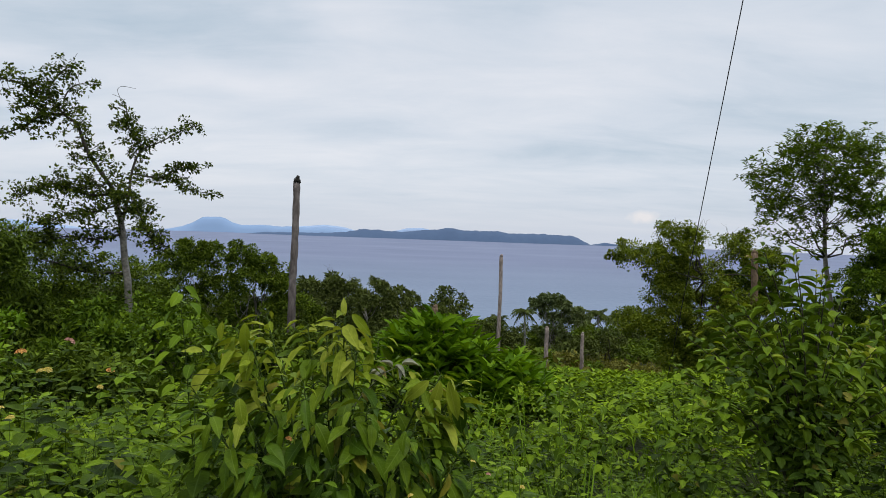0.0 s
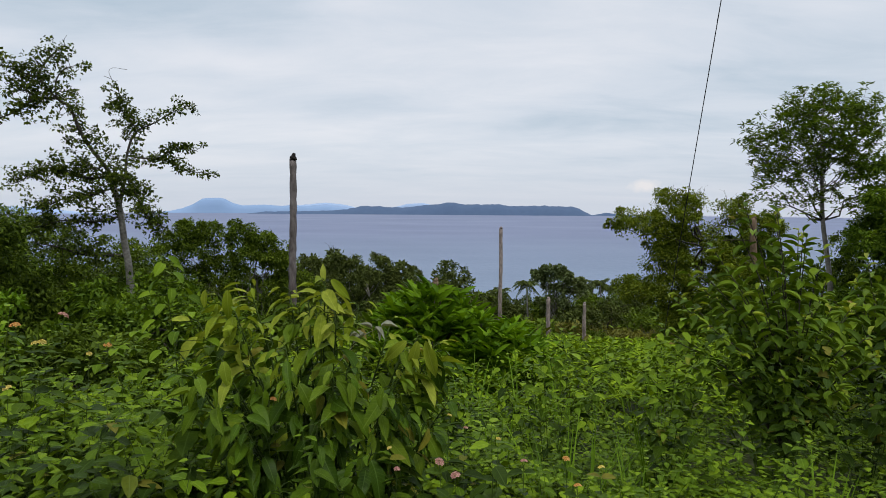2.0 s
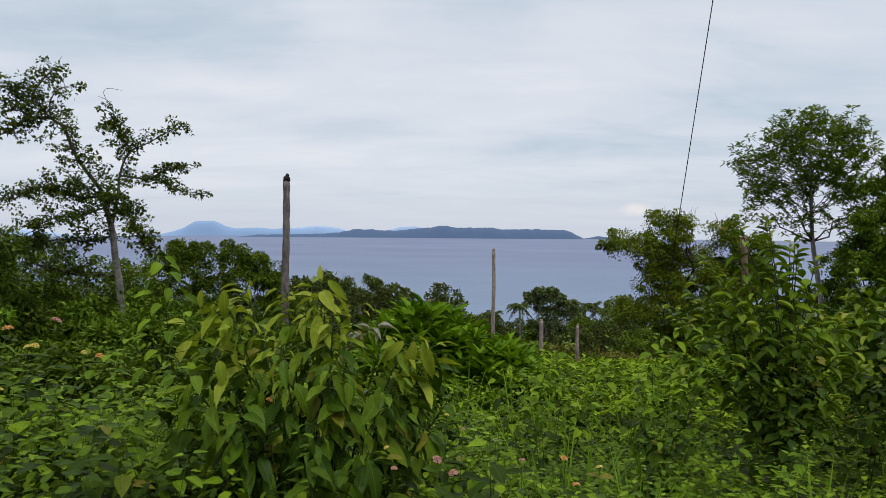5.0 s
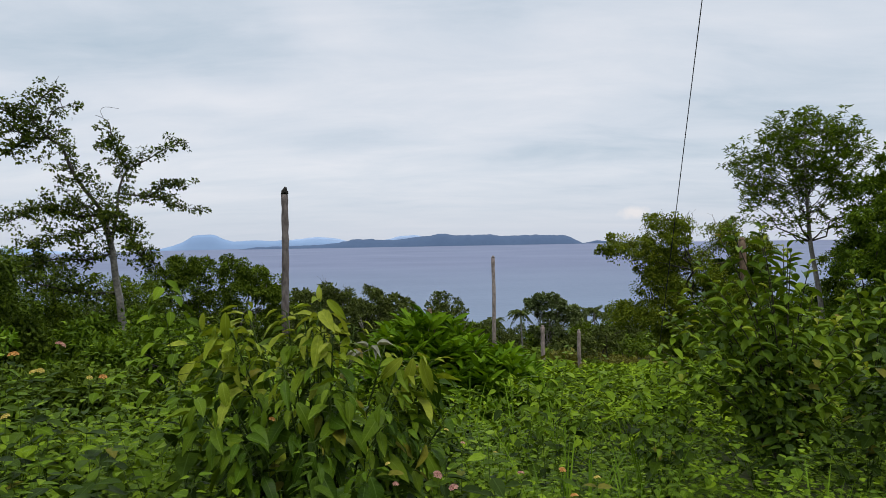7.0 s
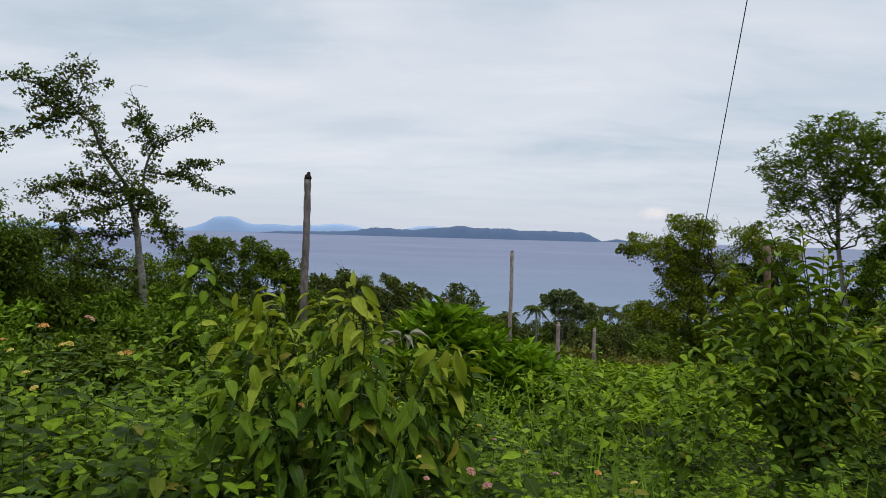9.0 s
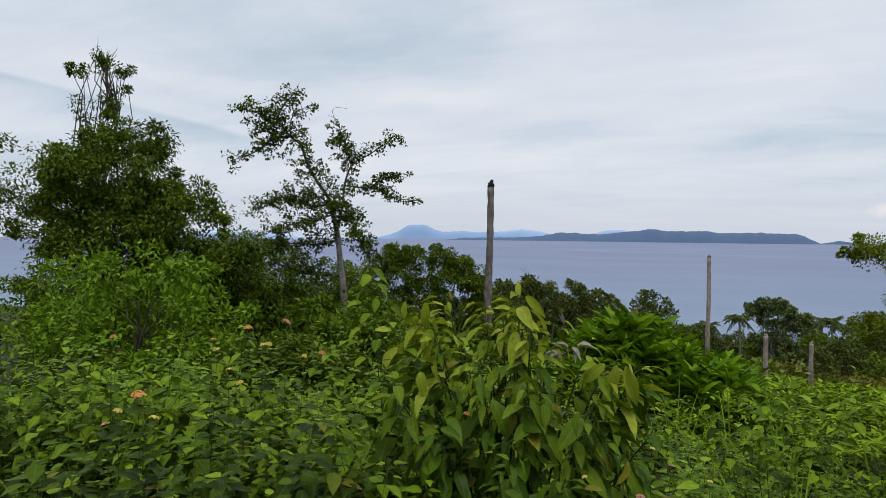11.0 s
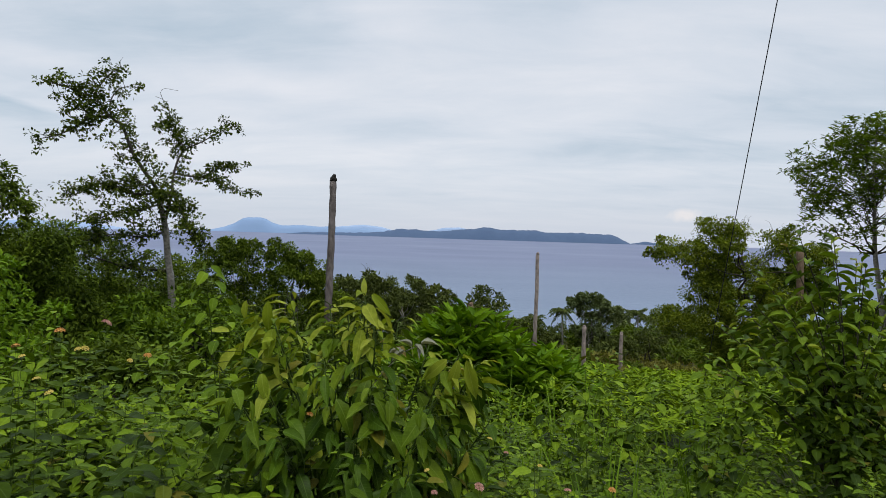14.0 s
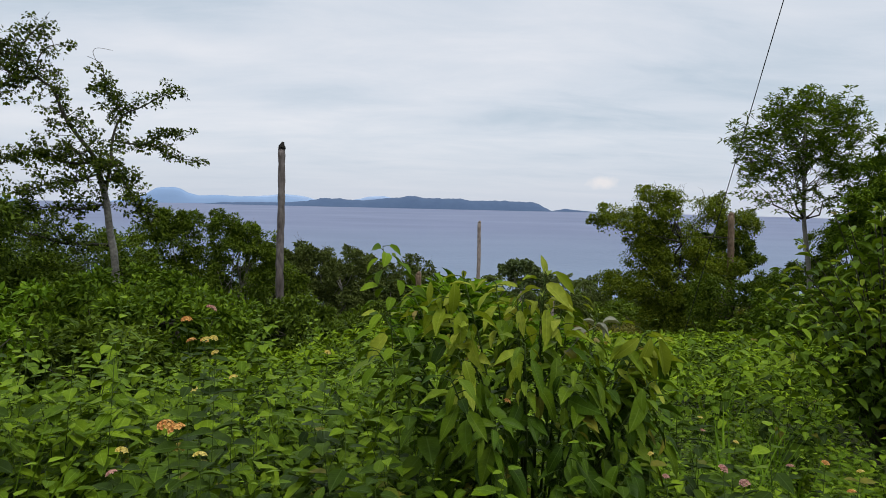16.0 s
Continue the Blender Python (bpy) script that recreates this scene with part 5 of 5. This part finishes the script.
def drooping_shrub():
    x, y = -0.5, 2.45
    g = gz(x, y)
    ob = thing("drooping_shrub", x, y, g, "leafy shrub with large drooping leaves and yellowish young tops", "shrub")
    shapes = (((8, 0.46, 0.1, 0.42, 0.02, 1.7, 0.3, 0.85), 0.34), ((8, 0.44, 0.16, 0.25, 0.03, 1.8, -0.35, 0.9), 0.31), ((8, 0.47, 0.06, 0.6, 0.025, 1.6, -0.1, 0.8), 0.37))
    meshes = leaf_set(shapes, [M_DROOP] * 3) + leaf_set(shapes, [M_YOUNG] * 3) + leaf_set(shapes, [M_DROOP_LIT] * 3)
    wood, leaves = [], []
    # tips of the shoots from the foot: sideways, away, height above sea of the path; how young
    tips = [(-0.36, -0.08, 1.31, 1), (-0.27, -0.02, 1.35, 1), (-0.44, 0.1, 1.25, 0.7), (-0.14, 0.08, 1.31, 0.8), (0.02, -0.02, 1.36, 1), (-0.03, 0.15, 1.3, 0.8), (0.14, 0.05, 1.26, 0.6), (0.26, 0.12, 1.18, 0.5), (0.38, -0.05, 1.16, 1), (0.33, 0.0, 1.12, 0.7), (0.44, 0.06, 1.07, 0.5),
            (-0.45, 0.05, 1.08, 0.2), (-0.3, -0.25, 1.12, 0.3), (-0.08, -0.22, 1.15, 0.4), (0.14, -0.22, 1.08, 0.3), (0.32, -0.22, 0.98, 0.3), (-0.36, -0.2, 0.92, 0), (-0.2, -0.34, 0.93, 0.1), (0.06, -0.36, 0.92, 0.1), (0.24, -0.34, 0.82, 0), (0.44, -0.12, 0.85, 0), (-0.26, -0.34, 0.72, 0), (-0.06, -0.4, 0.72, 0), (0.16, -0.42, 0.66, 0), (0.4, -0.26, 0.66, 0), (-0.34, -0.12, 0.66, 0),
            (0.0, 0.3, 1.2, 0.3), (-0.3, 0.3, 1.15, 0.3), (0.3, 0.3, 1.05, 0.2), (-0.4, 0.2, 0.9, 0), (0.5, 0.15, 0.85, 0)]
    tips += [(a + rng.normal(0, 0.07), b + rng.normal(0, 0.07), c - rng.uniform(0.02, 0.1), d) for a, b, c, d in tips[:16]]
    for k, (tx, ty, tz, fresh) in enumerate(tips):
        tip = np.array((tx, ty, tz - g))
        line = shoot((tx * 0.12, ty * 0.12, 0), tip, 0.06)
        stalk = part("shoot", bpy.data.meshes.new("shoot"), ob)
        wood = [tube(line, [0.008, 0.0024], 5)]
        per = 31
        for j in range(per):
            f = 1 - 0.55 * (j / per) ** 1.1
            p = along(line, f)
            a = j * 2.4 + k * 1.1 + rng.uniform(-0.4, 0.4)
            out = unit(np.array((math.cos(a), math.sin(a), 0)) * rng.uniform(0.5, 1.1) + unit(np.array((tx + 0.02, ty - 0.1, 0.01))) * (0.9 if j > 3 else 0.4))
            pet = p + out * rng.uniform(0.015, 0.05) + (0, 0, 0.012)
            wood.append(tube([p, (p + pet) / 2 + (0, 0, 0.006), pet], [0.002, 0.0014], 4))
            is_young = rng.uniform() < (fresh if tz > 1.11 else 0.0) * (0.95 if j < 8 else 0.4 if j < 12 else 0.04)
            steep = rng.choice((-1.1, -0.6, -0.3, 0.15)) * rng.uniform(0.6, 1.2) if j > 1 else rng.uniform(-0.4, 0.5)
            ln = rng.choice((0.05, 0.065, 0.085, 0.115)) * rng.uniform(0.85, 1.15) * (1.0 if j > 2 else 0.75)
            # upper shoots mostly take the leaf colour with painted light
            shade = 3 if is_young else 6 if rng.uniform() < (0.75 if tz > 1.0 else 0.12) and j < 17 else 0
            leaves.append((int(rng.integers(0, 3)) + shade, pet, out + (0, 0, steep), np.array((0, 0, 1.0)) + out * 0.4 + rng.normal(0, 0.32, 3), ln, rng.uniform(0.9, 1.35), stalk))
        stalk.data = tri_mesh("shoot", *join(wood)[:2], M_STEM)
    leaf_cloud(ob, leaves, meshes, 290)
    # a withered grey spray among the leaves
    dry = leaf_set((((6, 0.45, 0.35, 0.3, 0.03, 1.5, 0.2, 0.85), 0.3),), [M_WITHERED])
    twig = part("withered_twig", tri_mesh("withered_twig", *tube([(0.0, -0.05, 0.95 - g), (0.1, -0.04, 1.08 - g), (0.17, -0.03, 1.155 - g), (0.235, -0.02, 1.185 - g)], [0.0018, 0.001], 4)[:2], M_BARK), ob, "grey withered twig with curled dry leaves")
    for p, way, ln in (((0.17, -0.03, 1.155), (-1, 0, 0.1), 0.055), ((0.175, -0.03, 1.16), (-0.7, -0.5, -0.4), 0.06), ((0.2, -0.02, 1.175), (-0.5, -0.3, 0.5), 0.05), ((0.21, -0.02, 1.18), (0.7, -0.5, -0.35), 0.06), ((0.235, -0.02, 1.185), (1, -0.1, 0.25), 0.065), ((0.225, -0.02, 1.18), (0.2, -0.6, -0.6), 0.05)):
        place_leaf(dry[0], twig, (p[0], p[1], p[2] - g), way, (0.1, -0.5, 1), ln)
    # long leaves hanging at the front and from the two young tops
    for k, p, way, ln in ((0, (0.12, -0.46, 0.78), (0.05, -0.1, -1), 0.19), (1, (0.2, -0.45, 0.76), (0.35, -0.1, -1), 0.15), (3, (-0.31, -0.14, 1.34), (0.05, -0.15, -1), 0.115), (4, (-0.39, -0.14, 1.34), (-0.1, -0.2, -1), 0.075), (3, (0.38, -0.1, 1.15), (-0.2, -0.1, -1), 0.12), (4, (0.41, -0.1, 1.15), (0.25, -0.1, -1), 0.15), (5, (0.34, -0.1, 1.15), (-0.6, -0.2, -0.5), 0.11), (0, (0.43, -0.06, 1.1), (0.35, -0.05, -1), 0.17), (3, (0.05, -0.05, 1.37), (0.5, -0.2, -0.4), 0.1), (3, (0.02, -0.03, 1.36), (-0.15, 0.1, 0.9), 0.07)):
        place_leaf(meshes[k], ob, (p[0], p[1], p[2] - g), way, (0.1, -1, 0.3), ln)


drooping_shrub()


def sapling(x, y, top, label):
    """One upright leafy shoot standing above the thicket."""
    g = gz(x, y)
    ob = thing("sapling", x, y, g, label, "sapling")
    line = smooth_line([(0, 0, 0), (0.05, 0.02, 0.5 * (top - g)), (0.02, 0, 0.8 * (top - g)), (-0.02, 0, top - g)], 5)
    part("stem", tri_mesh("stem", *tube(line, [0.003, 0.0012], 5)[:2], M_STEM), ob)
    meshes = leaf_set((((6, 0.45, 0.15, 0.35, 0.02, 1.2, 0.1, 0.7), 0.55),), [M_LANTANA_TIP])
    for j in range(34):
        f = 1 - 0.38 * j / 34
        b = j * 2.4
        p = along(line, f)
        reach = 0.015 + 0.12 * (1 - f) / 0.38
        e = p + np.array((math.cos(b) + 0.35, math.sin(b), 0.15)) * reach
        part("leaf_stalk", tri_mesh("leaf_stalk", *tube([p, e], [0.0016, 0.001], 3)[:2], M_STEM), ob)
        place_leaf(meshes[0], ob, e, (math.cos(b), math.sin(b), rng.uniform(-0.7, 0.2)), np.array((0, -0.2, 1.0)) + rng.normal(0, 0.25, 3), rng.uniform(0.05, 0.075))


sapling(-1.03, 2.32, 1.455, "bright green young shoot rising above the thicket")


def broad_shrub(x, y, top, half, label, shoots, size, single, lean=0.0, shift=0.0):
    """Vase-shaped shrub: shoots rising from one foot, each set with oblong leaves, bronze at the tips."""
    g = gz(x, y)
    ob = thing("leafy_shrub", x, y, g, label, "shrub")
    shapes = (((5, 0.5, 0.2, 0.3, 0.012, 0.85), 0.44), ((5, 0.48, 0.26, 0.42, 0.02, 0.85), 0.42))
    meshes = leaf_set(shapes, [M_SHRUB] * 2) + leaf_set(shapes, [M_YOUNG] * 2)
    foot = (0.05, 0, 0.45)
    wood = [tube([(0.06, 0, -0.1), (0.0, 0.01, 0.2), foot], [0.028, 0.022], 7, 0.1)]
    leaves = []
    h = top - g
    for k in range(shoots):
        a, r = k * 2.4, math.sqrt((k + 0.5) / shoots)
        e = np.array((lean + half * r * math.cos(a), half * 0.85 * r * math.sin(a), h * (1 - 0.4 * r**1.7) * (rng.uniform(0.94, 1.04) if k < 5 else rng.uniform(0.8, 1.03))))
        line = shoot(foot, e, 0.04)
        stalk = part("shoot", tri_mesh("shoot", *tube(line, [0.008, 0.0025], 5)[:2], M_DARKBARK), ob)
        per = 23
        for j in range(per):
            f = 1 - 0.8 * (j / per)
            p = along(line, f)
            t = unit(along(line, min(1, f + 0.05)) - along(line, f - 0.05))
            b = j * 2.4 + k
            out = np.array((math.cos(b), math.sin(b), 0))
            way = out + t * (0.9 if j < 4 else 0.25) + (0, 0, rng.normal(0.0 if j < 4 else -0.3, 0.2))
            young = j < 3 and rng.uniform() < 0.4
            leaves.append((j % 2 + 2 * young, p, way, np.array((0, 0, 1.0)) + rng.normal(0, 0.18, 3), size * rng.uniform(0.75, 1.15) * (0.65 if j < 3 else 1), rng.uniform(0.9, 1.15), stalk))
    leaf_cloud(ob, leaves, meshes, single)
    part("branchwork", tri_mesh("branchwork", *join(wood)[:2], M_DARKBARK), ob, "dark brown branching stems")


broad_shrub(2.38, 4.45, 1.66, 0.76, "upright vase-shaped shrub with oblong leaves and bronze tips", 50, 0.115, 290, -0.2)
broad_shrub(4.35, 6.4, 1.3, 0.9, "leafy green shrub with large oblong leaves further back", 24, 0.17, 120, 0.1)


def fan_shrub(x, y, top, half, label):
    """Dense shrub of upright rosettes of long narrow leaves."""
    g = gz(x, y)
    ob = thing("rosette_shrub", x, y, g, label, "shrub")
    tips, wood = [], []
    for k in range(60):
        a, r = k * 2.4, half * math.sqrt((k + 0.5) / 60)
        e = np.array((r * math.cos(a) * 1.05, r * math.sin(a) * 0.9, (top - g) * (1 - 0.42 * (r / half) ** 2) * rng.uniform(0.76, 1.04)))
        tips.append(e)
        wood.append(tube(bent((e[0] * 0.2, e[1] * 0.2, 0), e, 5, 0.1), [0.014, 0.007], 5))
        for q in (0.84,):
            tips.append(e * (0.3 + 0.7 * q, 0.3 + 0.7 * q, q) + rng.normal(0, 0.05, 3))
    part("branchwork", tri_mesh("branchwork", *join(wood)[:2], M_DARKBARK), ob)
    v, t, uv = whorls(np.array(tips), 16, 0.29, 0.25, 0.7, MID)
    part("foliage", tri_mesh("foliage", v, t, M_WHORL, uv), ob)


fan_shrub(-0.24, 8.9, 0.4, 0.95, "dense bright green shrub of long narrow leaf rosettes")
fan_shrub(0.52, 8.4, 0.05, 0.85, "lower bright green shrub of long narrow leaf rosettes")


# ---------------------------------------------------------------- grass
def grass_tuft(x, y, blades, length, label="tuft of long arching green grass"):
    ob = thing("grass_tuft", x, y, gz(x, y), label, "grass", "grass tufts")
    chunks = []
    for k in range(blades):
        a, out = rng.uniform(0, 6.28), rng.uniform(0.15, 0.65)
        ln = length * rng.uniform(0.6, 1.1)
        s = np.linspace(0, 1, 9)
        d = np.array((math.cos(a), math.sin(a), 0))
        line = d * (0.03 + ln * out * s**1.6)[:, None] + np.array((0, 0, 1)) * (ln * (s - 0.45 * out * s**2.6))[:, None]
        side = np.array((-d[1], d[0], 0)) * 0.006
        w = np.sin(np.pi * (0.12 + 0.87 * s))[:, None]
        v = np.concatenate([line - side * w, line + side * w])
        t = [q for i in range(8) for q in ((i, i + 1, i + 10), (i, i + 10, i + 9))]
        chunks.append((v, np.array(t), np.zeros((18, 2))))
    part("foliage", tri_mesh("foliage", *join(chunks)[:2], M_GRASS), ob)


for gx, gy, nb, gl in ((0.55, 3.0, 34, 1.15), (0.75, 3.3, 30, 1.1), (0.95, 3.1, 34, 1.05), (1.2, 3.6, 28, 1.1), (0.3, 3.6, 26, 1.15), (0.6, 5.2, 30, 1.3), (1.0, 5.6, 30, 1.25), (0.2, 5.5, 26, 1.3), (1.5, 5.0, 26, 1.1), (1.35, 4.2, 24, 1.0), (-2.35, 2.2, 16, 1.65), (-2.5, 2.5, 14, 1.6), (-3.1, 3.4, 18, 1.6), (-1.2, 2.9, 10, 1.5), (-0.15, 4.4, 20, 1.3), (2.2, 6.4, 24, 1.2), (2.9, 5.8, 24, 1.1), (1.8, 3.0, 22, 0.95)):
    grass_tuft(gx, gy, nb, gl)
